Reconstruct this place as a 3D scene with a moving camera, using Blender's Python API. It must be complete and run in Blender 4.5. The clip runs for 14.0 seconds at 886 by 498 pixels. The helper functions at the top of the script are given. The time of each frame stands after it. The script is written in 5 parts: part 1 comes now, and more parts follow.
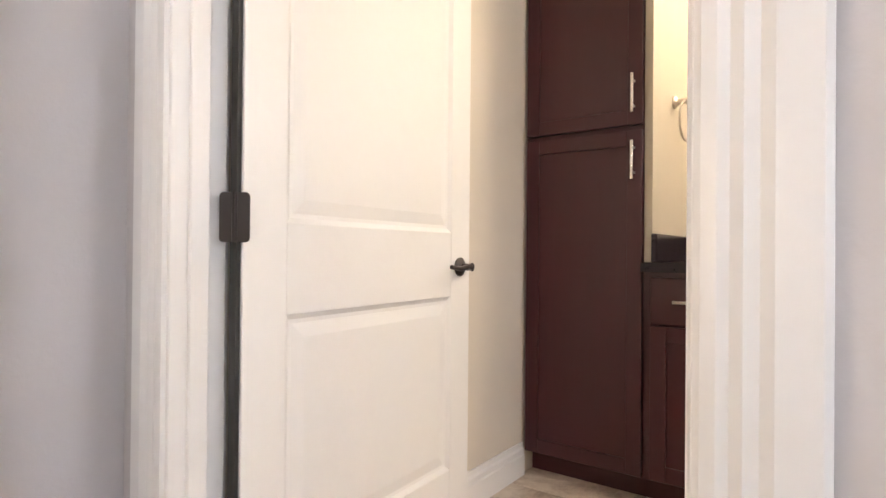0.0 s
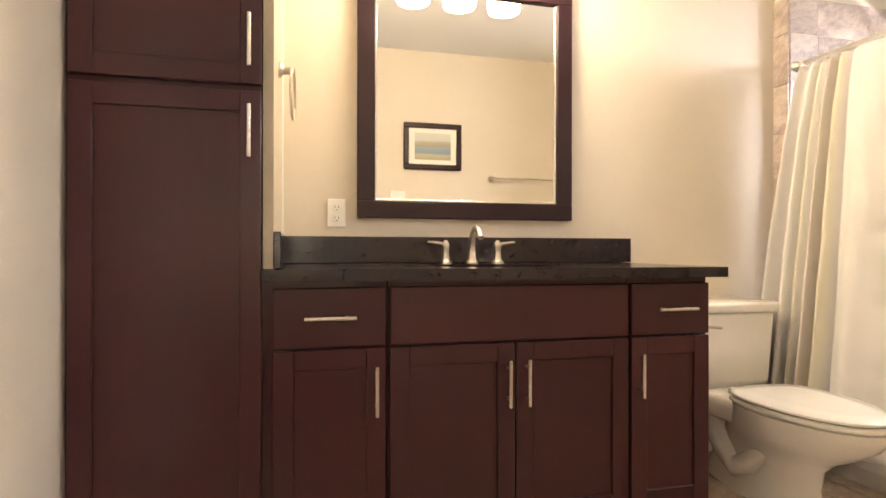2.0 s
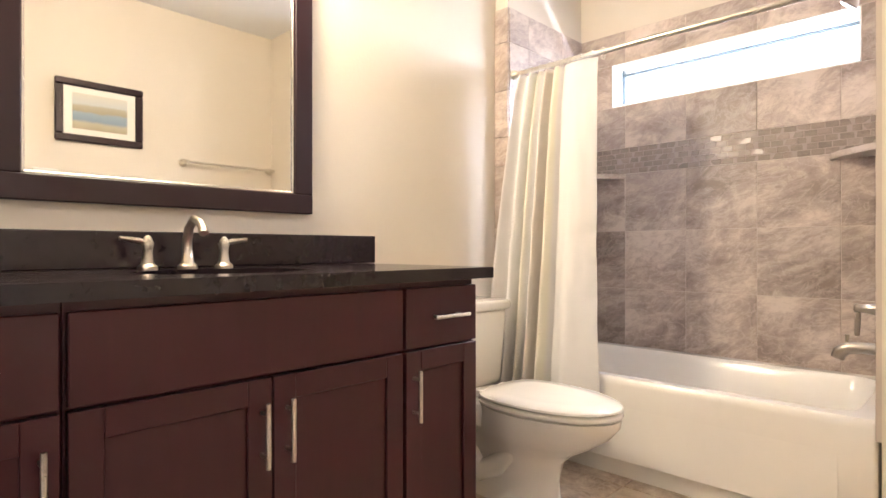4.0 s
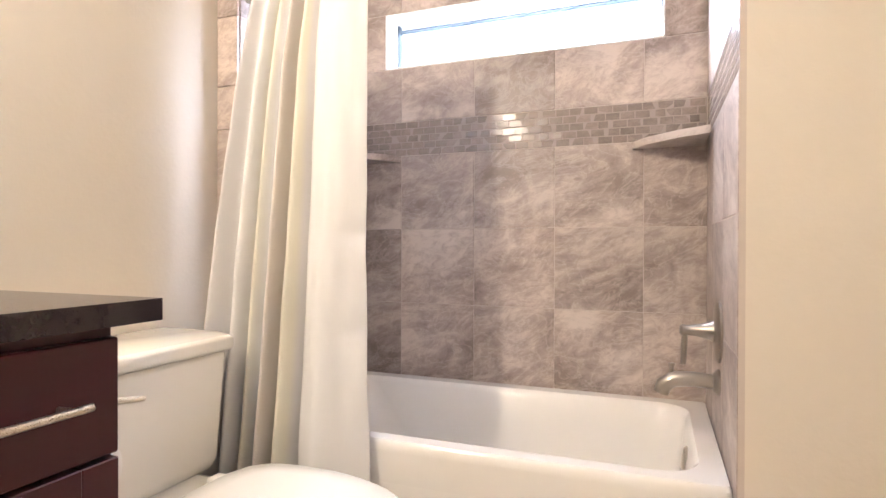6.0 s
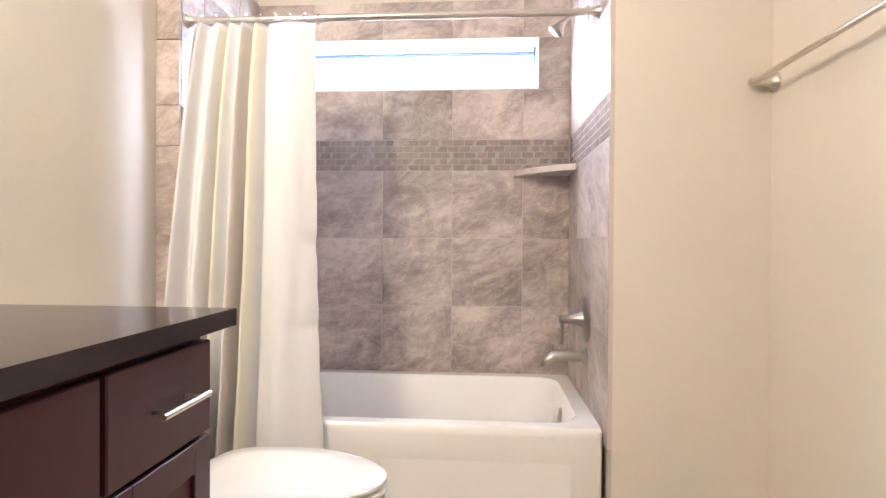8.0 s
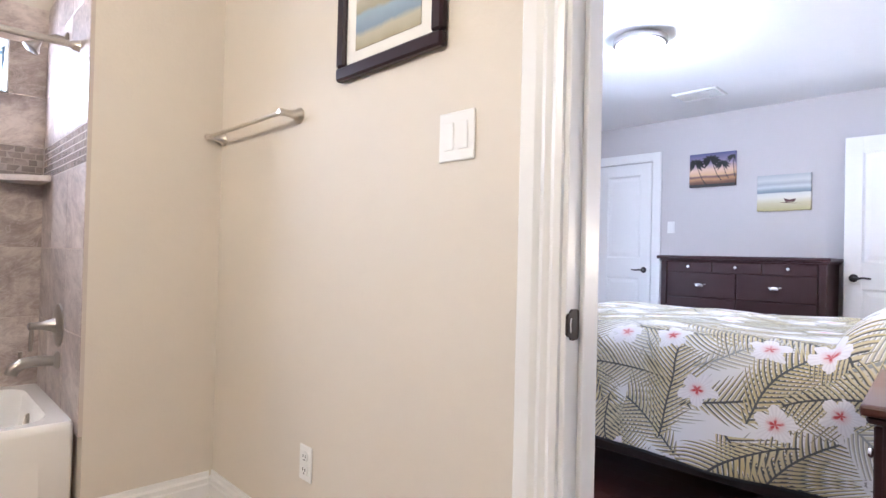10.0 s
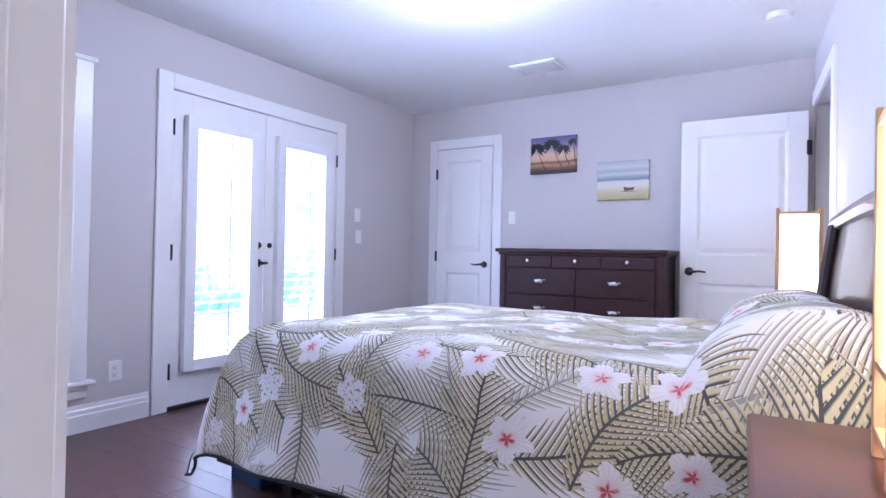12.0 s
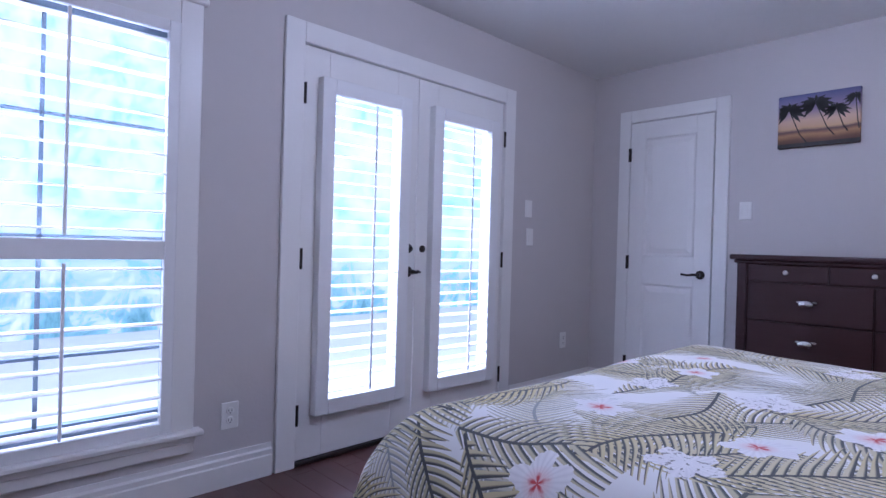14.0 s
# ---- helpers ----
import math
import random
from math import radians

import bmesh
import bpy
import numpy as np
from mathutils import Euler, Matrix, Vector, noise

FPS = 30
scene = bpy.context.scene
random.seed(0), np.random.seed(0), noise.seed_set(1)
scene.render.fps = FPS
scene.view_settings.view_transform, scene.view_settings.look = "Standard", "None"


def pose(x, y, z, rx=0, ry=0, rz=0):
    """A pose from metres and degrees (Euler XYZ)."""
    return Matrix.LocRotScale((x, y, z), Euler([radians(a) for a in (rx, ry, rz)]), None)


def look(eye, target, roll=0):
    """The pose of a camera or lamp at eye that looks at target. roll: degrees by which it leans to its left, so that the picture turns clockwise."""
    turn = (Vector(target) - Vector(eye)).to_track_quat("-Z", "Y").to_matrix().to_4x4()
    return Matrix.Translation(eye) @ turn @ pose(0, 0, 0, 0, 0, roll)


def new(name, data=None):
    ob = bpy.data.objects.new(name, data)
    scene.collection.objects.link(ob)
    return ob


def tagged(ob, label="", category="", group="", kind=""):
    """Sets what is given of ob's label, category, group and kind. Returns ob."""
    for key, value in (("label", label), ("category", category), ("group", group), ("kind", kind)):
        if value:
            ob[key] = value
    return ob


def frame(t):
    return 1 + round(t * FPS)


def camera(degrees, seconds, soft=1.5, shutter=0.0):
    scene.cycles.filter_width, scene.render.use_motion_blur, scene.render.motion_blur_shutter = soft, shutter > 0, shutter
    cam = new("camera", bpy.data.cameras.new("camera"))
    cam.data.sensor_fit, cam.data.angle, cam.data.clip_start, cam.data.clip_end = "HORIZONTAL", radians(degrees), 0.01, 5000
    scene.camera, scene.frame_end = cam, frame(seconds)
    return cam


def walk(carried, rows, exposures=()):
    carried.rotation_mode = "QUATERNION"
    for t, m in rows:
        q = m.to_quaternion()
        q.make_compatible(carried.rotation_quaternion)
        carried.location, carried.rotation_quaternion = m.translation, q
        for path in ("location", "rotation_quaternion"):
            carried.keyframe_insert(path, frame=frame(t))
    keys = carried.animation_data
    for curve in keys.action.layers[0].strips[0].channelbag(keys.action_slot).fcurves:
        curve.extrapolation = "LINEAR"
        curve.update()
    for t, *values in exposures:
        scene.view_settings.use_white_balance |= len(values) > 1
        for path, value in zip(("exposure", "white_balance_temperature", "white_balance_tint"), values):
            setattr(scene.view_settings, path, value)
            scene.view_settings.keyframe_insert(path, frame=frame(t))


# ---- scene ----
cam = camera(76.6, 14.0)
PATH = [
    (0, (0.431, -0.675, 0.898), (-0.753, 0.937, 0.909), 0.5),
    (0.2, (0.336, -0.642, 0.900), (-0.673, 1.084, 0.905), 0.4),
    (0.5, (0.196, -0.583, 0.900), (-0.566, 1.262, 0.904), 0.4),
    (0.8, (0.005, -0.592, 0.895), (-0.374, 1.378, 0.909), 0.5),
    (1, (-0.071, -0.530, 0.902), (-0.227, 1.464, 0.908), 0.5),
    (1.5, (-0.082, -0.351, 0.919), (0.126, 1.638, 0.92), 0.2),
    (2, (-0.071, -0.221, 0.921), (0.41, 1.72, 0.924), 0.1),
    (2.5, (-0.123, -0.095, 0.92), (0.649, 1.749, 0.922), 0.1),
    (3, (-0.157, 0.039, 0.917), (0.886, 1.745, 0.924), 0.1),
    (3.5, (-0.118, 0.16, 0.914), (1.129, 1.724, 0.918), 0.0),
    (4, (-0.072, 0.242, 0.923), (1.362, 1.636, 0.922), -0.0),
    (4.2, (-0.049, 0.27, 0.921), (1.457, 1.586, 0.92), 0.1),
    (6.3, (0.671, 0.678, 0.951), (2.562, 1.329, 0.94), 0.1),
    (7.2, (0.531, 0.742, 0.966), (2.474, 1.217, 0.953), -0.0),
    (9.3, (-0.244, 1.014, 1.026), (1.573, 0.177, 1.026), 1.5),
    (9.5, (-0.277, 1.009, 1.021), (1.444, -0.01, 1.03), 1.6),
    (10, (-0.313, 0.945, 1.026), (1.122, -0.449, 1.05), 1.4),
    (10.5, (-0.322, 0.81, 1.017), (0.849, -0.811, 1.048), 1.2),
    (11, (-0.268, 0.597, 0.992), (0.804, -1.09, 1.023), 1.0),
    (11.5, (-0.194, 0.324, 1.005), (0.865, -1.373, 1.033), 0.9),
    (12, (-0.096, 0.054, 1.026), (0.982, -1.639, 1.042), 1.1),
    (12.5, (0.049, -0.17, 1.019), (1.253, -1.767, 1.033), 1.2),
    (13, (0.198, -0.371, 1.015), (1.582, -1.814, 1.024), 1.4),
    (13.5, (0.443, -0.535, 1.019), (1.895, -1.91, 1.031), 1.3),
    (14, (0.836, -0.641, 1.077), (2.281, -2.024, 1.068), 1.6),
]
EXPOSURE = [
    (0, 0.45, 6500, 13), (0.5, 0.45, 6600, 12), (1.0, 0.5, 6600, 11), (1.5, 0.55, 7100, 12), (3.0, 0.7, 6500, 13), (4.2, 0.75, 6200, 14), (6.5, 0.8, 5800, 15), (7.5, 0.8, 5700, 15),
    (9.5, 0.55, 5300, 13), (10.5, 0.4, 5300, 17), (11.0, 0.28, 5200, 19), (12.0, 0.15, 4950, 23), (12.7, -0.08, 4950, 25), (14.0, -0.75, 4950, 25),
]
walk(cam, [(t, look(eye, target, roll)) for t, eye, target, roll in PATH], EXPOSURE)

# ---- light ----
scene.view_settings.exposure = 0.0
W = bpy.data.worlds.new("sky")
scene.world = W
W.use_nodes = True
_n, _l = W.node_tree.nodes, W.node_tree.links
_sky = _n.new("ShaderNodeTexSky")
_sky.sky_type, _sky.sun_disc, _sky.sun_elevation, _sky.sun_rotation = "NISHITA", False, radians(48), radians(60)
_l.new(_sky.outputs[0], _n["Background"].inputs[0])
_n["Background"].inputs[1].default_value = 0.15

XL, YV, XE, SX, YT, TX = -0.66, 2.0, 2.80, 1.98, 0.475, 2.03   # bathroom: side wall, vanity wall, tub wall, stub face, tub end, tub front
YA = 1.925                                                # tiled end of the tub alcove, furred out from the vanity wall
XB, YF, H, YN = 3.25, -4.59, 2.44, -0.12                  # bedroom: window wall, far wall, ceiling, door wall
DX0, DX1 = -0.625, 0.308                                  # bathroom doorway


def lamp(name, kind, m, power, colour, **kw):
    d = bpy.data.lights.new(name, kind)
    d.energy, d.color = power, colour
    for k, v in kw.items():
        if k == "size": d.size = v
        elif k == "size_y": d.shape, d.size_y = "RECTANGLE", v
        elif k == "soft": d.shadow_soft_size = v
        elif k == "angle": d.angle = v
    o = new(name, d)
    o.matrix_world = m
    return o


COOL, WARM = (0.86, 0.90, 1.0), (1.0, 0.74, 0.45)
lamp("sun", "SUN", look((0, 0, 0), (0.15, 0.5, -1.0)), 4.5, (1.0, 0.95, 0.88), angle=radians(0.6))
lamp("daylight_window", "AREA", look((XB + 0.50, -1.04, 2.45), (XB - 1.2, -1.04, 0.6)), 290, COOL, size=0.9, size_y=0.5)
lamp("daylight_doors", "AREA", look((XB + 0.55, -2.73, 2.55), (XB - 1.2, -2.73, 0.5)), 520, COOL, size=1.5, size_y=0.5)
lamp("daylight_patio", "AREA", look((XB + 1.6, -2.73, -0.10), (XB - 1.2, -2.73, 1.6)), 420, COOL, size=0.8, size_y=0.15)
lamp("daylight_bath", "AREA", look((XE + 0.10, 1.08, 1.83), (1.5, 1.02, 0.2)), 24, COOL, size=0.85, size_y=0.2)
for vx in (0.38, 0.585, 0.79):
    lamp("vanity_bulb", "POINT", pose(vx, 1.84, 2.06), 11.2, (1.0, 0.80, 0.55), soft=0.05)
lamp("ceiling_bulb", "POINT", pose(1.38, -2.40, 2.345), 62, (0.94, 0.94, 1.0), soft=0.09)
lamp("bedside_bulb", "POINT", pose(-0.30, -1.045, 1.06), 8, WARM, soft=0.05)
lamp("bedside_bulb", "POINT", pose(-0.09, -3.30, 1.08), 8, WARM, soft=0.05)

# ---- materials ----


class Nodes:
    """A small writer of node trees."""

    def __init__(self, name):
        self.m = bpy.data.materials.new(name)
        self.m.use_nodes = True
        self.t = self.m.node_tree
        self.n, self.l = self.t.nodes, self.t.links
        self.b = self.n["Principled BSDF"]

    def put(self, sock, v):
        if hasattr(v, "is_output"):
            self.l.new(v, sock)
        else:
            sock.default_value = v

    def math(self, op, a, b=0.0, c=0.0):
        q = self.n.new("ShaderNodeMath")
        q.operation = op
        for s, v in zip(q.inputs, (a, b, c)):
            self.put(s, v)
        return q.outputs[0]

    def mix(self, f, a, b):
        q = self.n.new("ShaderNodeMix")
        q.data_type = "RGBA"
        self.put(q.inputs[0], f)
        for s, v in ((q.inputs[6], a), (q.inputs[7], b)):
            self.put(s, v if hasattr(v, "is_output") else (*v[:3], 1))
        return q.outputs[2]

    def coord(self, which="Object"):
        return self.n.new("ShaderNodeTexCoord").outputs[which]

    def noise(self, scale, detail=4, rough=0.55, vec=None, dist=0.0):
        q = self.n.new("ShaderNodeTexNoise")
        q.inputs["Scale"].default_value, q.inputs["Detail"].default_value = scale, detail
        q.inputs["Roughness"].default_value, q.inputs["Distortion"].default_value = rough, dist
        self.l.new(vec if vec is not None else self.coord(), q.inputs["Vector"])
        return q.outputs["Fac"]

    def ramp(self, f, stops):
        q = self.n.new("ShaderNodeValToRGB")
        e = q.color_ramp.elements
        while len(e) < len(stops):
            e.new(0.5)
        for k, (p, c) in zip(e, stops):
            k.position, k.color = p, (*c[:3], 1) if hasattr(c, "__len__") else (c, c, c, 1)
        self.put(q.inputs[0], f)
        return q.outputs[0]

    def stretch(self, sx, sy, sz, vec=None):
        q = self.n.new("ShaderNodeMapping")
        q.inputs["Scale"].default_value = (sx, sy, sz)
        self.l.new(vec if vec is not None else self.coord(), q.inputs["Vector"])
        return q.outputs[0]

    def bump(self, f, strength, distance=0.002):
        q = self.n.new("ShaderNodeBump")
        q.inputs["Strength"].default_value, q.inputs["Distance"].default_value = strength, distance
        self.l.new(f, q.inputs["Height"])
        self.l.new(q.outputs[0], self.b.inputs["Normal"])

    def done(self, colour, rough=0.5, metal=0.0, spec=0.5, coat=0.0):
        self.put(self.b.inputs["Base Color"], colour if hasattr(colour, "is_output") else (*colour[:3], 1))
        self.put(self.b.inputs["Roughness"], rough)
        self.b.inputs["Metallic"].default_value = metal
        self.b.inputs["Specular IOR Level"].default_value = spec
        self.b.inputs["Coat Weight"].default_value = coat
        return self.m


def paint(name, c, rough=0.5, var=0.04, scale=3.0, bump=0.0, bscale=150, metal=0.0, spec=0.5, coat=0.0):
    k = Nodes(name)
    f = k.noise(scale, 5)
    g = k.noise(scale * 13, 3)
    f = k.math("MULTIPLY_ADD", g, 0.4, k.math("MULTIPLY", f, 0.6))
    col = k.mix(f, [v * (1 - var * 2) for v in c], [min(v * (1 + var * 2), 1) for v in c])
    if bump:
        k.bump(k.noise(bscale, 3), bump)
    r = k.math("MULTIPLY_ADD", g, 0.12, rough - 0.06)
    return k.done(col, r, metal, spec, coat)


def wood(name, dark, light, rough=0.35, grain=(2, 40, 40), coat=0.0, vary=True, spec=0.5):
    k = Nodes(name)
    v = k.stretch(*grain)
    f = k.noise(1.0, 6, 0.65, v, 0.6)
    g = k.noise(3.0, 3)
    f = k.math("MULTIPLY_ADD", g, 0.35, k.math("MULTIPLY", f, 0.75))
    col = k.mix(f, dark, light)
    if vary:
        oi = k.n.new("ShaderNodeObjectInfo").outputs["Random"]
        col = k.mix(k.math("MULTIPLY", oi, 0.45), col, [c * 0.55 for c in light])
    k.bump(f, 0.12, 0.001)
    return k.done(col, k.math("MULTIPLY_ADD", g, 0.15, rough - 0.07), spec=spec, coat=coat)


def stone(name, dark, mid, light, scale=5.0, rough=0.4, bump=0.25, slant=0.0):
    k = Nodes(name)
    oi = k.n.new("ShaderNodeObjectInfo").outputs["Random"]
    shift = k.n.new("ShaderNodeVectorMath")
    shift.operation = "MULTIPLY_ADD"
    k.put(shift.inputs[0], k.n.new("ShaderNodeCombineXYZ").outputs[0])
    cx = shift.inputs[0].links[0].from_node
    for s in cx.inputs:
        k.put(s, oi)
    shift.inputs[1].default_value = (37, 53, 71)
    k.l.new(k.coord(), shift.inputs[2])
    turn = k.n.new("ShaderNodeMapping")
    turn.inputs["Rotation"].default_value = (slant, slant, 0)
    k.l.new(shift.outputs[0], turn.inputs["Vector"])
    v = k.stretch(1.0, 1.0, 1.9, turn.outputs[0])
    cloud = k.noise(scale * 0.55, 3, 0.5, v, 0.4)
    a = k.noise(scale, 9, 0.68, v, 2.2)
    b = k.noise(scale * 4, 8, 0.74, v, 1.2)
    vein = k.math("ABSOLUTE", k.math("SUBTRACT", k.noise(scale * 1.3, 7, 0.62, v, 1.4), 0.5))
    f = k.math("MULTIPLY_ADD", b, 0.26, k.math("MULTIPLY_ADD", cloud, 0.48, k.math("MULTIPLY", a, 0.36)))
    col = k.ramp(f, [(0.45, dark), (0.55, mid), (0.64, light)])
    pale = k.math("MULTIPLY", k.math("SUBTRACT", 1.0, k.math("MINIMUM", k.math("MULTIPLY", vein, 28.0), 1.0)), k.math("MULTIPLY", b, 0.75))
    if slant:
        col = k.mix(pale, col, light)
    tone = k.math("MULTIPLY_ADD", oi, 0.24, 0.88)
    h = k.n.new("ShaderNodeHueSaturation")
    k.put(h.inputs["Value"], tone)
    k.l.new(col, h.inputs["Color"])
    k.bump(b, bump, 0.002)
    return k.done(h.outputs[0], k.math("MULTIPLY_ADD", b, 0.2, rough - 0.1))


def glow(name, c, strength, base=(0.8, 0.8, 0.8)):
    k = Nodes(name)
    k.b.inputs["Emission Color"].default_value = (*c, 1)
    k.b.inputs["Emission Strength"].default_value = strength
    return k.done(base, 0.6)


M = {}
M["wall_bath"] = paint("warm beige wall paint", (0.66, 0.60, 0.51), 0.62, 0.02, 1.5, 0.35, 70)
M["wall_bed"] = paint("greige wall paint", (0.56, 0.53, 0.52), 0.65, 0.02, 1.5, 0.30, 70)
M["ceiling"] = paint("white ceiling paint", (0.78, 0.78, 0.78), 0.75, 0.02, 1.5, 0.4, 60)
M["trim"] = paint("white gloss trim paint", (0.80, 0.79, 0.77), 0.32, 0.02, 4)
M["door"] = paint("white satin door paint", (0.80, 0.79, 0.77), 0.52, 0.02, 3, 0.08, 120)
M["shutter"] = paint("white shutter paint", (0.82, 0.82, 0.82), 0.4, 0.02, 5)
M["bronze"] = paint("oil rubbed bronze", (0.026, 0.019, 0.017), 0.4, 0.12, 30, metal=0.35)
M["nickel"] = paint("brushed nickel", (0.62, 0.57, 0.49), 0.28, 0.05, 60, metal=1.0)
M["satin"] = paint("satin nickel", (0.40, 0.36, 0.31), 0.3, 0.06, 60, metal=1.0)
M["chrome"] = paint("polished pewter", (0.72, 0.70, 0.68), 0.2, 0.05, 60, metal=1.0)
M["cabinet"] = wood("espresso cabinet wood", (0.029, 0.0050, 0.0072), (0.056, 0.0096, 0.0134), 0.36, (30, 30, 1.6), 0.08, spec=0.35)
M["frame_wood"] = wood("near black espresso frame wood", (0.015, 0.0052, 0.0080), (0.027, 0.0092, 0.0135), 0.34, (30, 30, 3), 0.05, spec=0.35)
M["dresser"] = wood("dark mahogany", (0.021, 0.0080, 0.0088), (0.044, 0.0155, 0.0165), 0.37, (1.6, 30, 30), 0.08, spec=0.35)
M["cherry"] = wood("cherry stained wood", (0.05, 0.017, 0.012), (0.12, 0.04, 0.026), 0.3, (30, 2, 30), 0.3)
M["bamboo"] = wood("pale lamp wood", (0.42, 0.23, 0.09), (0.60, 0.37, 0.17), 0.45, (30, 30, 3))
M["granite"] = paint("dark polished stone", (0.017, 0.0105, 0.0130), 0.15, 0.16, 40, spec=0.45)
# beige darkened to taupe: the panel's shade is put into its colour
M["shaded_panel"] = paint("beige side panel with shade in its colour", (0.40, 0.35, 0.27), 0.5, 0.03, 4)
M["ceramic"] = paint("white glazed ceramic", (0.85, 0.82, 0.76), 0.12, 0.01, 3, coat=0.3)
M["tub"] = paint("white enamel", (0.85, 0.82, 0.77), 0.14, 0.01, 3, coat=0.3)
M["tile"] = stone("grey brown stone tile", (0.245, 0.195, 0.170), (0.395, 0.322, 0.282), (0.58, 0.50, 0.44), 4.2, 0.40, 0.2, 0.35)
M["grout"] = paint("grey grout", (0.54, 0.465, 0.41), 0.85, 0.05, 20, 0.3, 200)
M["mosaic_grout"] = paint("taupe mosaic grout", (0.34, 0.285, 0.25), 0.8, 0.05, 20)
M["mosaic"] = stone("glossy brown glass mosaic", (0.21, 0.170, 0.148), (0.25, 0.205, 0.18), (0.30, 0.25, 0.22), 20, 0.16, 0.05)
M["floor_tile"] = stone("beige stone floor tile", (0.30, 0.225, 0.165), (0.48, 0.385, 0.30), (0.63, 0.54, 0.44), 5, 0.4, 0.25, 0.3)
M["planks"] = wood("dark red brown floor wood", (0.040, 0.012, 0.010), (0.100, 0.030, 0.024), 0.34, (1.2, 28, 28), 0.15)
M["plastic"] = paint("white plastic", (0.80, 0.79, 0.76), 0.35, 0.01, 10)
M["slot"] = paint("dark slot", (0.03, 0.03, 0.03), 0.6)
# black for the strip that stands for shade in a hinge gap
M["gap_dark"] = paint("matte black of the gap shade", (0.02, 0.02, 0.02), 0.7)
M["mat_white"] = paint("white picture mat", (0.80, 0.78, 0.72), 0.8, 0.01, 10)
M["paper"] = paint("white paper roll", (0.82, 0.80, 0.76), 0.9, 0.02, 20)
M["bed_base"] = wood("black bed frame", (0.012, 0.008, 0.008), (0.03, 0.016, 0.014), 0.35, (2, 30, 30))
M["piping"] = paint("dark grey fabric", (0.03, 0.032, 0.036), 0.9, 0.1, 60)
M["lining"] = paint("pale grey fabric", (0.55, 0.55, 0.57), 0.9, 0.03, 60)
M["blue_box"] = paint("dark blue plastic", (0.02, 0.05, 0.12), 0.35, 0.1, 10)
M["grass"] = paint("pale concrete patio", (0.58, 0.60, 0.60), 0.85, 0.06, 2, 0.3, 60)
M["sash"] = paint("dark window sash", (0.09, 0.12, 0.15), 0.4)
M["shade_glow"] = glow("lit frosted glass", (1.0, 0.86, 0.62), 16.0)
M["paper_glow"] = glow("lit rice paper", (1.0, 0.90, 0.74), 3.2)
M["ink_glow"] = glow("grey ink on lit rice paper", (1.0, 0.90, 0.76), 1.1, (0.3, 0.3, 0.3))
M["dome_glow"] = glow("lit dome glass", (1.0, 0.97, 0.92), 5.0)

k = Nodes("mirror glass")
M["mirror"] = k.done((0.86, 0.86, 0.84), 0.015, 1.0)
k = Nodes("window glass")
k.b.inputs["Transmission Weight"].default_value = 1.0
k.b.inputs["IOR"].default_value = 1.02
M["glass"] = k.done((1, 1, 1), 0.0)
# card that glows by itself; outdoor brightness and pallor are put into its colours
k = Nodes("glowing washed out backdrop")
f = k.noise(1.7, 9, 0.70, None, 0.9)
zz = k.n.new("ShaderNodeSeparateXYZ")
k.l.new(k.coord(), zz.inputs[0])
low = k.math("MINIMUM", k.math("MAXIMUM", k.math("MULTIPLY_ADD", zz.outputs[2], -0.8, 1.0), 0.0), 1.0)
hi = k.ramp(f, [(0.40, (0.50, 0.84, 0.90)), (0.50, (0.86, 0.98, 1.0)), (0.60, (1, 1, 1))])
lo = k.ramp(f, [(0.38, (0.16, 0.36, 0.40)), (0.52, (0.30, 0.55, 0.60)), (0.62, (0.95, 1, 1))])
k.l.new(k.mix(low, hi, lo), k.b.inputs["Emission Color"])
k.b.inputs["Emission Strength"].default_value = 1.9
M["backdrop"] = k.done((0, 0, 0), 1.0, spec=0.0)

# curtain: cream cloth with faint stripes down its length
k = Nodes("cream striped curtain cloth")
uv = k.n.new("ShaderNodeUVMap").outputs[0]
sx = k.n.new("ShaderNodeSeparateXYZ")
k.l.new(uv, sx.inputs[0])
WHITE, TAN, OLIVE, GREY = (0.72, 0.71, 0.705), (0.60, 0.55, 0.50), (0.66, 0.63, 0.52), (0.62, 0.60, 0.59)
c = k.ramp(sx.outputs[0], [(0.0, GREY), (0.10, GREY), (0.12, WHITE), (0.23, WHITE), (0.25, OLIVE), (0.31, OLIVE), (0.345, WHITE), (0.40, WHITE), (0.415, TAN), (0.48, TAN), (0.49, OLIVE), (0.55, OLIVE), (0.57, GREY), (0.62, GREY), (0.64, WHITE), (1.0, WHITE)])
weave = k.noise(1.0, 3, 0.6, k.stretch(260, 260, 30))
k.bump(weave, 0.15, 0.001)
M["curtain"] = k.done(k.mix(k.math("MULTIPLY", weave, 0.10), c, (0.50, 0.47, 0.42)), 0.75)
k.b.inputs["Sheen Weight"].default_value = 0.2

# bedspread: palm fronds and hibiscus flowers printed on off-white cotton
k = Nodes("tropical print bedspread cotton")
uv = k.n.new("ShaderNodeUVMap").outputs[0]
wob = k.n.new("ShaderNodeTexNoise")
wob.inputs["Scale"].default_value, wob.inputs["Detail"].default_value = 3.0, 1.0
k.l.new(uv, wob.inputs["Vector"])
wv = k.n.new("ShaderNodeVectorMath")
wv.operation = "MULTIPLY_ADD"
k.l.new(wob.outputs["Color"], wv.inputs[0])
wv.inputs[1].default_value = (0.05, 0.05, 0)
k.l.new(uv, wv.inputs[2])
uvw = wv.outputs[0]


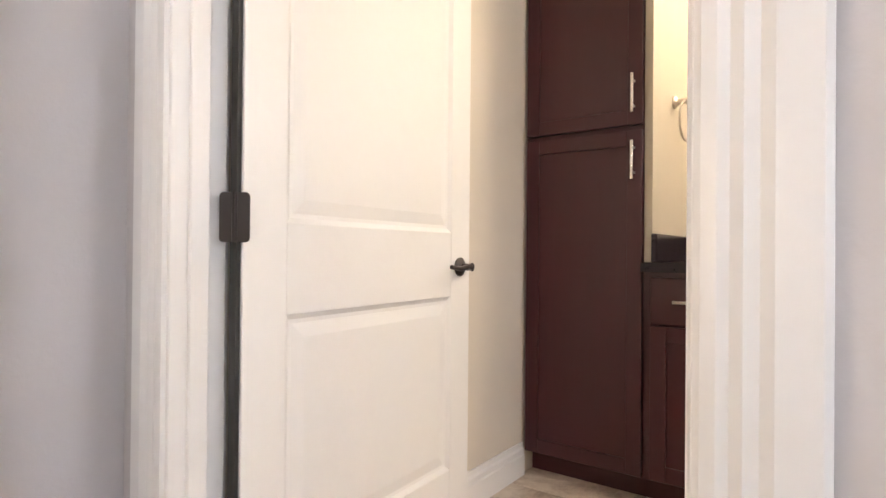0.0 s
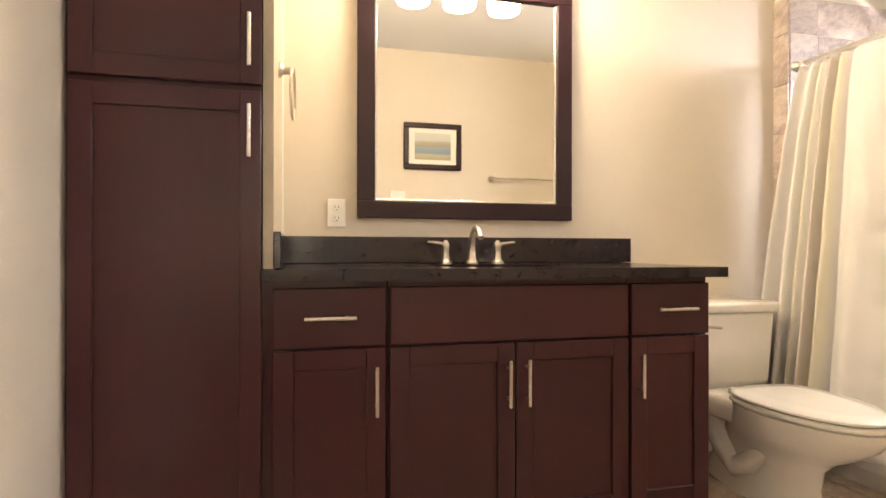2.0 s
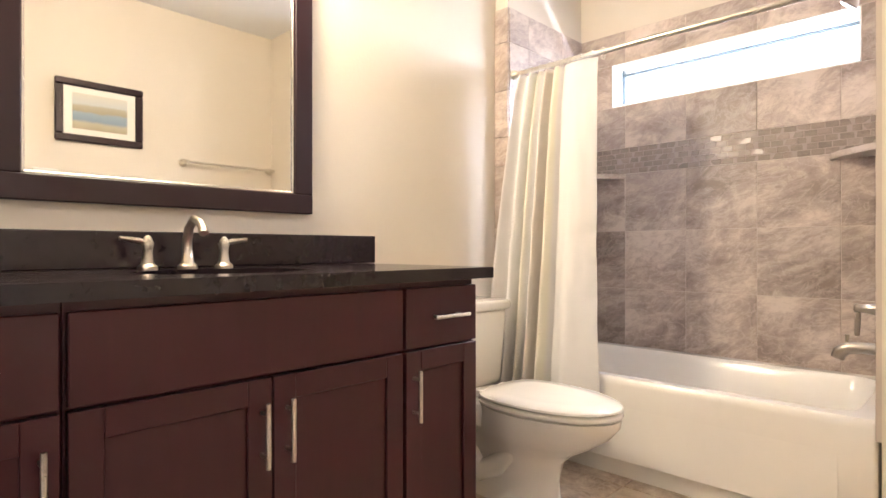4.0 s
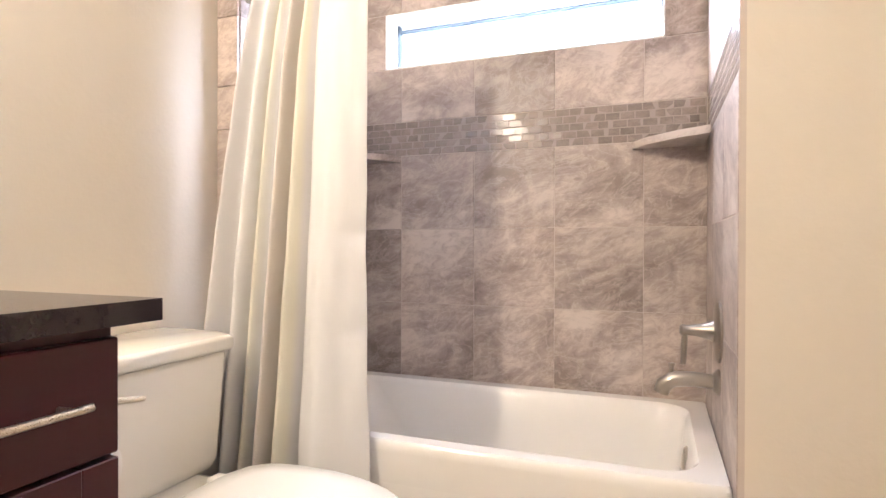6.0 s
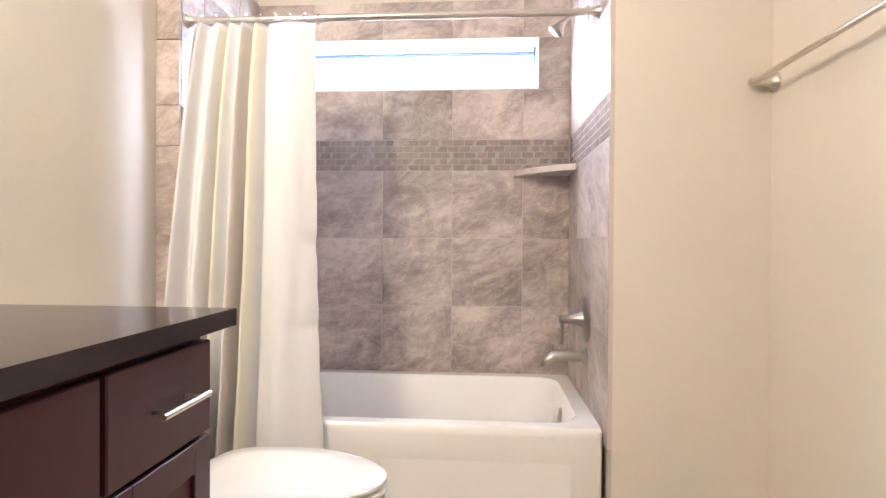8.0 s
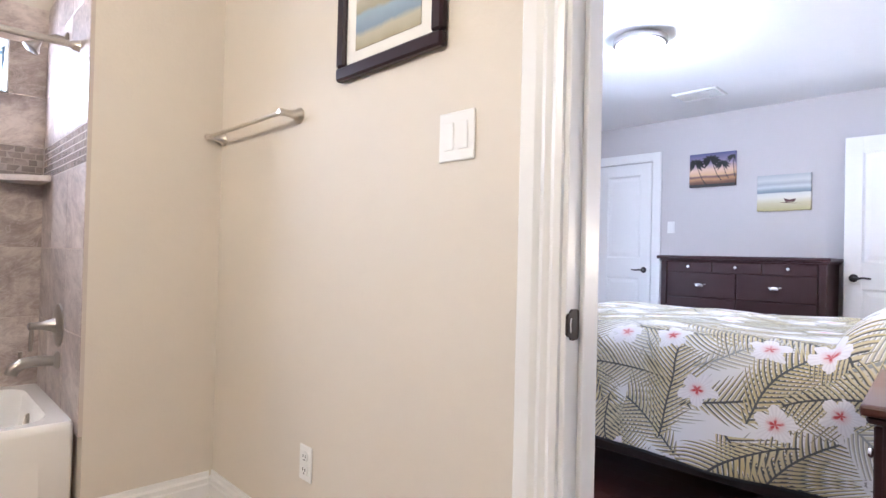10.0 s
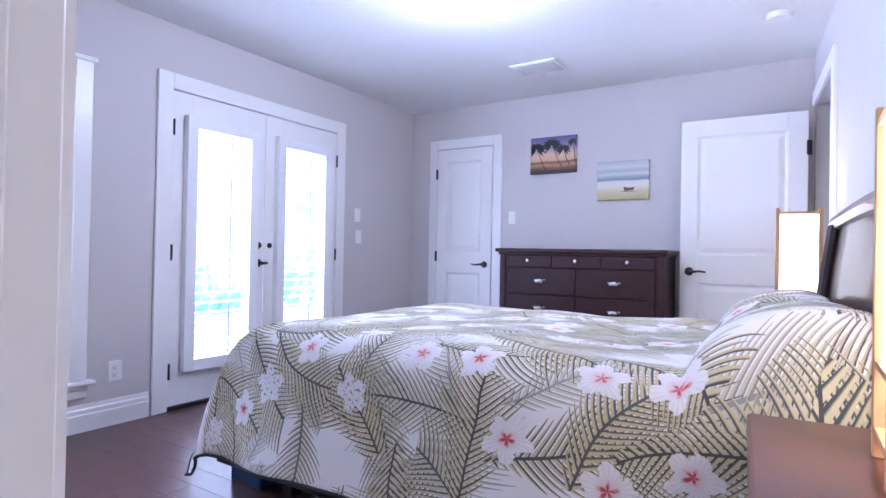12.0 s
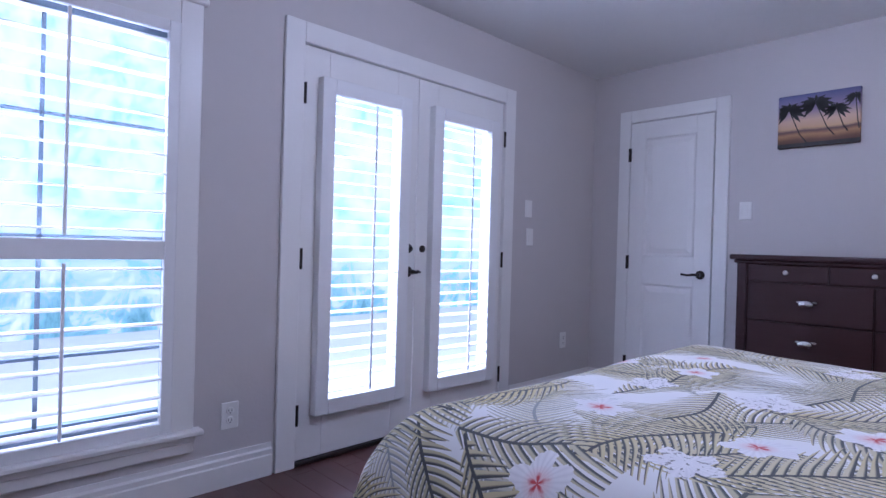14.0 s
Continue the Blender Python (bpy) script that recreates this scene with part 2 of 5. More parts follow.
def cells(scale, off, rnd):
    mp = k.n.new("ShaderNodeMapping")
    mp.inputs["Scale"].default_value, mp.inputs["Location"].default_value = (scale, scale, 0), (off, off * 1.7, 0)
    k.l.new(uvw, mp.inputs["Vector"])
    vo = k.n.new("ShaderNodeTexVoronoi")
    vo.voronoi_dimensions = "2D"
    vo.inputs["Scale"].default_value, vo.inputs["Randomness"].default_value = 1.0, rnd
    k.l.new(mp.outputs[0], vo.inputs["Vector"])
    d = k.n.new("ShaderNodeVectorMath")
    d.operation = "SUBTRACT"
    k.l.new(mp.outputs[0], d.inputs[0])
    k.l.new(vo.outputs["Position"], d.inputs[1])
    s, r = k.n.new("ShaderNodeSeparateXYZ"), k.n.new("ShaderNodeSeparateColor")
    k.l.new(d.outputs[0], s.inputs[0])
    k.l.new(vo.outputs["Color"], r.inputs[0])
    return s.outputs[0], s.outputs[1], r.outputs[0], r.outputs[1], r.outputs[2]


def fronds(base, scale, off, freq, reach, width, tones):
    """One layer of palm fronds: a curved stem with tapered leaflets, the ground showing between them."""
    x, y, r0, r1, r2 = cells(scale, off, 0.8)
    a = k.math("MULTIPLY", r0, 6.283)
    ca, sa = k.math("COSINE", a), k.math("SINE", a)
    u = k.math("ADD", k.math("MULTIPLY", x, ca), k.math("MULTIPLY", y, sa))
    v = k.math("SUBTRACT", k.math("MULTIPLY", y, ca), k.math("MULTIPLY", x, sa))
    v = k.math("ADD", v, k.math("MULTIPLY", k.math("MULTIPLY", u, u), k.math("MULTIPLY", k.math("SUBTRACT", r1, 0.5), 1.3)))
    w = k.math("ABSOLUTE", v)
    raw = k.math("MULTIPLY", k.math("SUBTRACT", u, k.math("MULTIPLY_ADD", k.math("MULTIPLY", w, w), 0.9, k.math("MULTIPLY", w, 0.75))), freq)
    raw = k.math("ADD", raw, k.math("MULTIPLY", k.math("GREATER_THAN", v, 0.0), 0.5))
    leaf, across = k.math("FLOOR", raw), k.math("SUBTRACT", k.math("FRACT", raw), 0.5)
    chance = k.math("FRACT", k.math("MULTIPLY", k.math("SINE", k.math("MULTIPLY_ADD", leaf, 12.99, k.math("MULTIPLY", r2, 40.0))), 437.5))
    foot = k.math("DIVIDE", k.math("DIVIDE", leaf, freq), reach)
    env = k.math("MULTIPLY", k.math("SUBTRACT", 1.0, k.math("MULTIPLY", foot, foot)), width)
    tip = k.math("MULTIPLY", env, k.math("MULTIPLY_ADD", chance, 0.35, 0.75))
    rel = k.math("DIVIDE", w, k.math("MAXIMUM", tip, 0.001))
    half = k.math("MULTIPLY", k.math("SQRT", k.math("MAXIMUM", k.math("SUBTRACT", 1.0, rel), 0.0)), 0.44)
    on = k.math("LESS_THAN", k.math("ABSOLUTE", across), half)
    stem = k.math("MULTIPLY", k.math("LESS_THAN", w, 0.010), k.math("LESS_THAN", k.math("ABSOLUTE", u), reach))
    shade = k.math("MULTIPLY_ADD", across, 2.3, k.math("MULTIPLY_ADD", rel, 0.28, k.math("MULTIPLY", k.math("SUBTRACT", chance, 0.5), 0.35)))
    body = k.mix(k.noise(7, 2, 0.5, uv), k.mix(r2, tones[0], tones[1]), (0.64, 0.59, 0.44))
    col = k.mix(k.math("MINIMUM", k.math("MAXIMUM", k.math("MULTIPLY_ADD", shade, 2.3, -0.22), 0.0), 1.0), body, tones[2])
    col = k.mix(stem, col, tones[2])
    return k.mix(k.math("MAXIMUM", on, stem), base, col)


GOLD, SAGE, SLATE = (0.52, 0.405, 0.13), (0.42, 0.385, 0.25), (0.075, 0.078, 0.080)
base = k.mix(k.noise(5, 3, 0.5, uv), (0.74, 0.73, 0.73), (0.81, 0.80, 0.80))
base = fronds(base, 2.9, 4.7, 18, 0.66, 0.42, ((0.56, 0.54, 0.46), (0.50, 0.50, 0.46), (0.30, 0.31, 0.31)))
base = fronds(base, 2.5, 0.0, 20, 0.70, 0.40, (GOLD, SAGE, SLATE))
base = fronds(base, 2.7, 13.1, 18, 0.66, 0.38, (SAGE, GOLD, (0.10, 0.105, 0.105)))
base = fronds(base, 2.6, 9.3, 19, 0.64, 0.38, (GOLD, (0.52, 0.45, 0.24), SLATE))
x, y, r0, r1, r2 = cells(3.7, 2.2, 0.7)
rad = k.math("SQRT", k.math("ADD", k.math("MULTIPLY", x, x), k.math("MULTIPLY", y, y)))
th = k.math("ADD", k.math("ARCTAN2", y, x), k.math("MULTIPLY", r0, 6.283))
lobe = k.math("ABSOLUTE", k.math("COSINE", k.math("MULTIPLY", th, 2.5)))
rag = k.math("MULTIPLY_ADD", k.math("SUBTRACT", k.noise(30, 3, 0.6, uv), 0.5), 0.20, rad)
pet = k.math("MULTIPLY", k.math("LESS_THAN", rag, k.math("MULTIPLY_ADD", lobe, 0.10, 0.15)), k.math("GREATER_THAN", r2, 0.12))
on = k.math("MULTIPLY", k.math("GREATER_THAN", r1, 0.40), k.math("GREATER_THAN", r2, 0.12))
spk = k.math("MULTIPLY", k.math("GREATER_THAN", k.noise(85, 2, 0.5, uv), 0.60), k.math("LESS_THAN", r1, 0.40))
rib = k.math("ABSOLUTE", k.math("SINE", k.math("MULTIPLY", th, 12.5)))
flower = k.mix(k.math("MULTIPLY", k.noise(26, 3, 0.5, uv), rib), (0.70, 0.68, 0.70), (0.90, 0.88, 0.89))
base = k.mix(pet, base, k.mix(spk, flower, (0.30, 0.29, 0.28)))
blush = k.math("MULTIPLY", k.math("MINIMUM", k.math("MAXIMUM", k.math("MULTIPLY", k.math("SUBTRACT", 0.13, rad), 9.0), 0.0), 1.0), on)
base = k.mix(k.math("MULTIPLY", blush, 0.6), base, (0.72, 0.36, 0.36))
red = k.math("SUBTRACT", k.math("MULTIPLY_ADD", lobe, 0.085, 0.012), rag)
red = k.math("MULTIPLY", k.math("MINIMUM", k.math("MAXIMUM", k.math("MULTIPLY", red, 18.0), 0.0), 1.0), on)
base = k.mix(red, base, (0.52, 0.07, 0.08))
k.bump(k.noise(420, 2, 0.5, uv), 0.2, 0.001)
M["bedspread"] = k.done(base, 0.85)

# paintings


def painting(name, stops, axis=2, wav=0.25):
    k = Nodes(name)
    s = k.n.new("ShaderNodeSeparateXYZ")
    k.l.new(k.coord("Generated"), s.inputs[0])
    z = k.math("MULTIPLY_ADD", k.math("SUBTRACT", k.noise(9, 5), 0.5), wav, s.outputs[axis])
    return k.done(k.ramp(z, stops), 0.7)


M["sunset"] = painting("sunset beach painting", [(0.0, (0.05, 0.025, 0.02)), (0.14, (0.16, 0.08, 0.05)), (0.24, (0.44, 0.24, 0.11)), (0.31, (0.14, 0.08, 0.08)), (0.36, (0.62, 0.40, 0.22)), (0.50, (0.66, 0.46, 0.33)), (0.70, (0.30, 0.24, 0.34)), (1.0, (0.10, 0.11, 0.24))], 2, 0.10)
M["beach"] = painting("pale beach painting", [(0.0, (0.42, 0.36, 0.16)), (0.22, (0.58, 0.53, 0.33)), (0.36, (0.72, 0.69, 0.60)), (0.48, (0.66, 0.66, 0.62)), (0.51, (0.20, 0.24, 0.28)), (0.58, (0.30, 0.35, 0.38)), (0.66, (0.58, 0.60, 0.60)), (0.74, (0.40, 0.42, 0.43)), (0.84, (0.58, 0.59, 0.57)), (1.0, (0.42, 0.45, 0.46))], 2, 0.05)
M["seascape"] = painting("hazy coast painting", [(0.0, (0.34, 0.30, 0.20)), (0.18, (0.44, 0.40, 0.29)), (0.27, (0.20, 0.27, 0.34)), (0.46, (0.27, 0.35, 0.42)), (0.52, (0.33, 0.30, 0.20)), (0.66, (0.42, 0.38, 0.28)), (0.72, (0.52, 0.55, 0.55)), (1.0, (0.60, 0.58, 0.50))], 2, 0.22)

# ---- mesh tools ----


def box(bm, x0, y0, z0, x1, y1, z1, bevel=0.0, seg=1):
    g = bmesh.ops.create_cube(bm, size=1, matrix=Matrix.LocRotScale(((x0 + x1) / 2, (y0 + y1) / 2, (z0 + z1) / 2), None, (abs(x1 - x0), abs(y1 - y0), abs(z1 - z0))))
    if bevel:
        es = list({e for v in g["verts"] for e in v.link_edges})
        bmesh.ops.bevel(bm, geom=es, offset=bevel, segments=seg, profile=0.5, affect="EDGES", clamp_overlap=True)
    return bm


def boxed(*a, **kw):
    return box(bmesh.new(), *a, **kw)


def tube(bm, pts, r, seg=10, caps=True):
    pts = [Vector(p) for p in pts]
    rs = r if hasattr(r, "__len__") else [r] * len(pts)
    rings, up = [], None
    for i, p in enumerate(pts):
        d = (pts[min(i + 1, len(pts) - 1)] - pts[max(i - 1, 0)]).normalized()
        if up is None:
            up = d.orthogonal().normalized()
        up = (up - d * up.dot(d)).normalized()
        side = d.cross(up)
        rings.append([bm.verts.new(p + rs[i] * (math.cos(a) * up + math.sin(a) * side)) for a in (2 * math.pi * j / seg for j in range(seg))])
    for a, b in zip(rings, rings[1:]):
        for j in range(seg):
            bm.faces.new((a[j], a[(j + 1) % seg], b[(j + 1) % seg], b[j]))
    if caps:
        bm.faces.new(rings[0][::-1])
        bm.faces.new(rings[-1])
    return bm


def tubed(*a, **kw):
    return tube(bmesh.new(), *a, **kw)


def lathe(bm, prof, m=Matrix(), seg=24, sx=1.0, sy=1.0):
    rings = [[bm.verts.new(m @ Vector((r * sx * math.cos(a), r * sy * math.sin(a), z))) for a in (2 * math.pi * j / seg for j in range(seg))] for r, z in prof]
    for a, b in zip(rings, rings[1:]):
        for j in range(seg):
            bm.faces.new((a[j], a[(j + 1) % seg], b[(j + 1) % seg], b[j]))
    bm.faces.new(rings[0][::-1])
    bm.faces.new(rings[-1])
    return bm


def lathed(*a, **kw):
    return lathe(bmesh.new(), *a, **kw)


def round_plate(bm, x0, z0, x1, z1, t, r=0.012):
    """A plate with rounded corners in the plane y = 0."""
    ring = []
    for cx, cz, a0 in ((x1 - r, z1 - r, 0), (x0 + r, z1 - r, 90), (x0 + r, z0 + r, 180), (x1 - r, z0 + r, 270)):
        ring += [(cx + r * math.cos(radians(a0 + 22.5 * j)), cz + r * math.sin(radians(a0 + 22.5 * j))) for j in range(5)]
    a, b = [bm.verts.new((x, -t, z)) for x, z in ring], [bm.verts.new((x, t, z)) for x, z in ring]
    for i in range(len(ring)):
        j = (i + 1) % len(ring)
        bm.faces.new((a[i], a[j], b[j], b[i]))
    bm.faces.new(a)
    bm.faces.new(b[::-1])
    return bm


def mesh_of(name, bm, mat, smooth=False):
    bmesh.ops.recalc_face_normals(bm, faces=bm.faces)
    me = bpy.data.meshes.new(name)
    bm.to_mesh(me)
    bm.free()
    me.materials.append(M[mat])
    if smooth:
        me.polygons.foreach_set("use_smooth", [True] * len(me.polygons))
        me.set_sharp_from_angle(angle=radians(40))
    return me


def part(name, bm, mat, parent, label="", smooth=False):
    o = new(name, mesh_of(name, bm, mat, smooth))
    o.parent = parent
    if label:
        o["label"] = label
    return o


def thing(name, label, category, m=None, group="", kind=""):
    o = tagged(new(name), label, category, group, kind)
    o.empty_display_size = 0.1
    if m is not None:
        o.matrix_basis = m
    return o


def solid(name, bm, mat, label="", category="", kind="", smooth=False, group=""):
    return tagged(new(name, mesh_of(name, bm, mat, smooth)), label, category, group, kind)

# ---- structure ----


def wall(name, bm, mat, label):
    return solid(name, bm, mat, label, "wall", "structure")


T = 0.12
bm = boxed(XL - T, 0, 0, XL, YV + T, H)
wall("wall_bath_west", bm, "wall_bath", "warm beige painted bathroom side wall")
bm = boxed(XL, YV, 0, XE + T, YV + T, H)
wall("wall_bath_north", bm, "wall_bath", "warm beige painted wall behind the vanity")
WY0, WY1, WZ0, WZ1 = 0.617, 1.727, 1.695, 1.93      # bathroom window
bm = boxed(XE, 0, 0, XE + 0.16, YV, WZ0)
box(bm, XE, 0, WZ1, XE + 0.16, YV, H)
box(bm, XE, 0, WZ0, XE + 0.16, WY0, WZ1)
box(bm, XE, WY1, WZ0, XE + 0.16, YV, WZ1)
wall("wall_bath_east", bm, "wall_bath", "painted wall above the tiled tub surround")
wall("wall_alcove", boxed(2.112, YA, 0, XE, YV, H), "wall_bath", "furred out wall at the end of the tub alcove")
wall("wall_stub", boxed(SX, 0, 0, XE, YT - 0.012, H), "wall_bath", "warm beige painted stub wall beside the tub")
DH = 2.05
for nm, y0, y1, mt, lb in (("wall_door_bath_side", -0.06, 0.0, "wall_bath", "warm beige painted wall with the doorway"), ("wall_door_bed_side", YN, -0.06, "wall_bed", "greige painted bedroom wall with the bathroom doorway")):
    xe = XE if y1 == 0 else XB
    x0 = XL - T if y1 == 0 else -0.92
    bm = boxed(x0, y0, 0, DX0 - 0.02, y1, H)
    box(bm, DX1 + 0.02, y0, 0, xe, y1, H)
    box(bm, DX0 - 0.02, y0, DH + 0.02, DX1 + 0.02, y1, H)
    wall(nm, bm, mt, lb)
# bedroom
BY0, BY1, BZ0, BZ1 = -1.43, -0.66, 0.32, 1.95       # bedroom window
FY0, FY1 = -3.49, -1.98                             # french doors
bm = boxed(XB, BY1, 0, XB + 0.14, YN + 0.06, H)
box(bm, XB, BY0, 0, XB + 0.14, BY1, BZ0)
box(bm, XB, BY0, BZ1, XB + 0.14, BY1, H)
box(bm, XB, FY1, 0, XB + 0.14, BY0, H)
box(bm, XB, FY0, 2.05, XB + 0.14, FY1, H)
box(bm, XB, YF, 0, XB + 0.14, FY0, H)
wall("wall_bed_east", bm, "wall_bed", "greige painted wall with shuttered window and french doors")
bm = boxed(-0.5, YF - T, 0, XB + 0.14, YF, H)
wall("wall_bed_south", bm, "wall_bed", "greige painted far bedroom wall")
# headboard wall, slightly out of square, with the opening of the bedroom door at its far end
WA, WBp = Vector((-0.47, -0.62, 0)), Vector((-0.17, YF, 0))
wl = (WBp - WA).length
wm = Matrix.Translation(WA) @ Matrix.Rotation(math.atan2((WBp - WA).y, (WBp - WA).x), 4, "Z")
bm = boxed(0, -T, 0, wl - 0.98, 0, H)
box(bm, wl - 0.98, -T, 2.08, wl - 0.10, 0, H)
box(bm, wl - 0.10, -T, 0, wl, 0, H)
bm.transform(wm)
wall("wall_bed_west", bm, "wall_bed", "greige painted headboard wall with a doorway")
bm = boxed(-0.92, -0.66, 0, -0.80, YN, H)
box(bm, -0.80, -0.66, 0, -0.47, -0.62, H)
wall("wall_bed_jog", bm, "wall_bed", "short greige painted return wall beside the doorway")
bm = boxed(-1.7, YF, 0, -1.6, -3.2, H)
box(bm, -1.6, -3.3, 0, -0.4, -3.2, H)
box(bm, -1.6, YF - T, 0, -0.5, YF, H)
wall("wall_hall", bm, "wall_bed", "greige painted hall wall beyond the bedroom door")
solid("ceiling_bath", boxed(XL - T, -0.06, H, XE + 0.16, YV + T, H + 0.1), "ceiling", "white painted bathroom ceiling", "ceiling", "structure")
solid("ceiling_bed", boxed(-1.7, YF - T, H, XB + 0.14, -0.06, H + 0.1), "ceiling", "white painted bedroom ceiling", "ceiling", "structure")
floor_bath = solid("floor_bath", boxed(XL - T, -0.06, -0.1, XE + 0.16, YV + T, -0.006), "grout", "beige stone tile bathroom floor", "floor", "structure")
floor_bed = solid("floor_bed", boxed(-1.7, YF - T, -0.1, XB + 0.14, -0.06, -0.006), "planks", "dark red brown wood plank bedroom floor", "floor", "structure")


def base_run(name, p0, p1, out, h=0.13):
    """A stepped baseboard from p0 to p1 on a wall; out: the way into the room."""
    d = Vector((p1[0] - p0[0], p1[1] - p0[1], 0))
    o = Vector((out[0], out[1], 0))
    bm = bmesh.new()
    prof = ((0, 0), (0.016, 0), (0.016, h * 0.62), (0.012, h * 0.66), (0.013, h * 0.80), (0.007, h * 0.86), (0.006, h), (0, h))
    ra = [bm.verts.new(Vector((*p0, 0)) + o * a + Vector((0, 0, z))) for a, z in prof]
    rb = [bm.verts.new(Vector((*p0, 0)) + d + o * a + Vector((0, 0, z))) for a, z in prof]
    for i in range(len(prof)):
        j = (i + 1) % len(prof)
        bm.faces.new((ra[i], ra[j], rb[j], rb[i]))
    bm.faces.new(ra)
    bm.faces.new(rb)
    return solid(name, bm, "trim", "white stepped wooden baseboard", "baseboard", "structure")


base_run("baseboard", (DX1 + 0.125, 0), (SX, 0), (0, 1))
base_run("baseboard", (SX, 0.016), (SX, YT - 0.012), (-1, 0))
base_run("baseboard", (XL, 0.02), (XL, 1.36), (1, 0))
base_run("baseboard", (1.232, YV), (2.098, YV), (0, -1))
base_run("baseboard", (XB, -0.14), (XB, -1.88), (-1, 0), 0.15)
base_run("baseboard", (XB, -3.60), (XB, YF), (-1, 0), 0.15)
base_run("baseboard", (3.03, YF), (XB - 0.016, YF), (0, 1), 0.15)
base_run("baseboard", (-0.15, YF), (2.215, YF), (0, 1), 0.15)
base_run("baseboard", (DX1 + 0.125, YN), (XB - 0.016, YN), (0, -1), 0.15)
wd = (WBp - WA).normalized()
q1 = WA + wd * (wl - 1.08)
base_run("baseboard", (WA.x, WA.y), (q1.x, q1.y), (-wd.y, wd.x), 0.15)


def casing_bm(a0, a1, top, w=0.10, t=0.02, bottom=0.0):
    """Door casing in its own plane: x across, y out of the wall (towards -y), z up."""
    bm = bmesh.new()
    prof = ((0.0, 0.010), (0.014, 0.014), (0.024, 0.010), (0.036, 0.017), (0.048, 0.012), (0.06, t), (w - 0.006, t), (w, t - 0.005))
    for s, x in ((-1, a0), (1, a1)):
        for (u0, d0), (u1, d1) in zip(prof, prof[1:]):
            vs = [bm.verts.new((x + s * u, -d, z)) for u, d, z in ((u0, d0, bottom), (u1, d1, bottom), (u1, d1, top + u1), (u0, d0, top + u0))]
            bm.faces.new(vs)
        bm.faces.new([bm.verts.new((x + s * w, y, z)) for y, z in ((0, bottom), (-t + 0.005, bottom), (-t + 0.005, top + w), (0, top + w))])
        bm.faces.new([bm.verts.new((x, y, z)) for y, z in ((0, bottom), (-0.010, bottom), (-0.010, top), (0, top))])
    for (u0, d0), (u1, d1) in zip(prof, prof[1:]):
        bm.faces.new([bm.verts.new(v) for v in ((a0 - u0, -d0, top + u0), (a1 + u0, -d0, top + u0), (a1 + u1, -d1, top + u1), (a0 - u1, -d1, top + u1))])
    bm.faces.new([bm.verts.new(v) for v in ((a0 - w, 0, top + w), (a1 + w, 0, top + w), (a1 + w, -t + 0.005, top + w), (a0 - w, -t + 0.005, top + w))])
    bmesh.ops.remove_doubles(bm, verts=bm.verts, dist=0.0002)
    return bm


def trim(name, bm, m, label):
    bm.transform(m)
    return solid(name, bm, "trim", label, "door casing", "structure")


def flat_casing(a0, a1, top, w=0.09, t=0.018):
    bm = boxed(a0 - w, -t, 0, a0, 0, top + w, bevel=0.003)
    box(bm, a1, -t, 0, a1 + w, 0, top + w, bevel=0.003)
    box(bm, a0, -t, top, a1, 0, top + w, bevel=0.003)
    return bm


trim("trim_doorway", casing_bm(DX0 - 0.01, DX1 + 0.01, DH), pose(0, YN, 0), "white fluted door casing on the bedroom side")
bm = casing_bm(-DX1 - 0.012, -DX0 + 0.01, DH)
bm.transform(pose(0, 0, 0, 0, 0, 180))
for v in bm.verts:
    v.co.x = max(v.co.x, XL + 0.002)
solid("trim_doorway", bm, "trim", "white fluted door casing on the bathroom side", "door casing", "structure")
bm = boxed(DX0 - 0.02, YN, 0, DX0, 0, DH, bevel=0.002)
box(bm, DX1, YN, 0, DX1 + 0.02, 0, DH, bevel=0.002)
box(bm, DX0 - 0.02, YN, DH, DX1 + 0.02, 0, DH + 0.02, bevel=0.002)
box(bm, DX1 - 0.012, -0.085, 0, DX1, -0.045, DH, bevel=0.002)
box(bm, DX0, -0.085, 0, DX0 + 0.012, -0.045, DH, bevel=0.002)
jamb = solid("trim_jamb", bm, "trim", "white painted door jamb with stop", "door jamb", "structure")
strike = thing("strike_plate", "dark bronze strike plate let into the white door jamb", "strike plate", pose(DX1, -0.022, 0.895))
bm = round_plate(bmesh.new(), -0.018, -0.031, 0.012, 0.031, 0.002, 0.008)
round_plate(bm, 0.002, -0.024, 0.022, 0.024, 0.003, 0.008)
bm.transform(pose(-0.002, 0, 0, 0, 0, 90))
part("plate", bm, "bronze", strike)
part("latch_hole", boxed(-0.0045, -0.006, -0.014, -0.003, 0.010, 0.014), "slot", strike, "dark latch opening")
part("lip", tubed([(-0.005, 0.012, -0.014), (-0.006, 0.016, 0.0), (-0.005, 0.012, 0.014)], 0.002, 6), "chrome", strike, "worn bright metal lip")


def lever(parent, m, flip=1, reach=1.0):
    bm = lathed([(0.030, 0), (0.031, 0.006), (0.024, 0.011), (0.012, 0.016), (0.011, 0.045), (0.014, 0.05)], seg=20)
    tube(bm, [(0, 0, 0.046), (0.03 * flip, 0.002, 0.05), (0.07 * flip * reach, -0.004, 0.048), (0.115 * flip * reach, 0.002, 0.044)], [0.010, 0.009, 0.008, 0.007], 8)
    bm.transform(m)
    return part("door_handle", bm, "bronze", parent, "dark bronze lever handle", True)


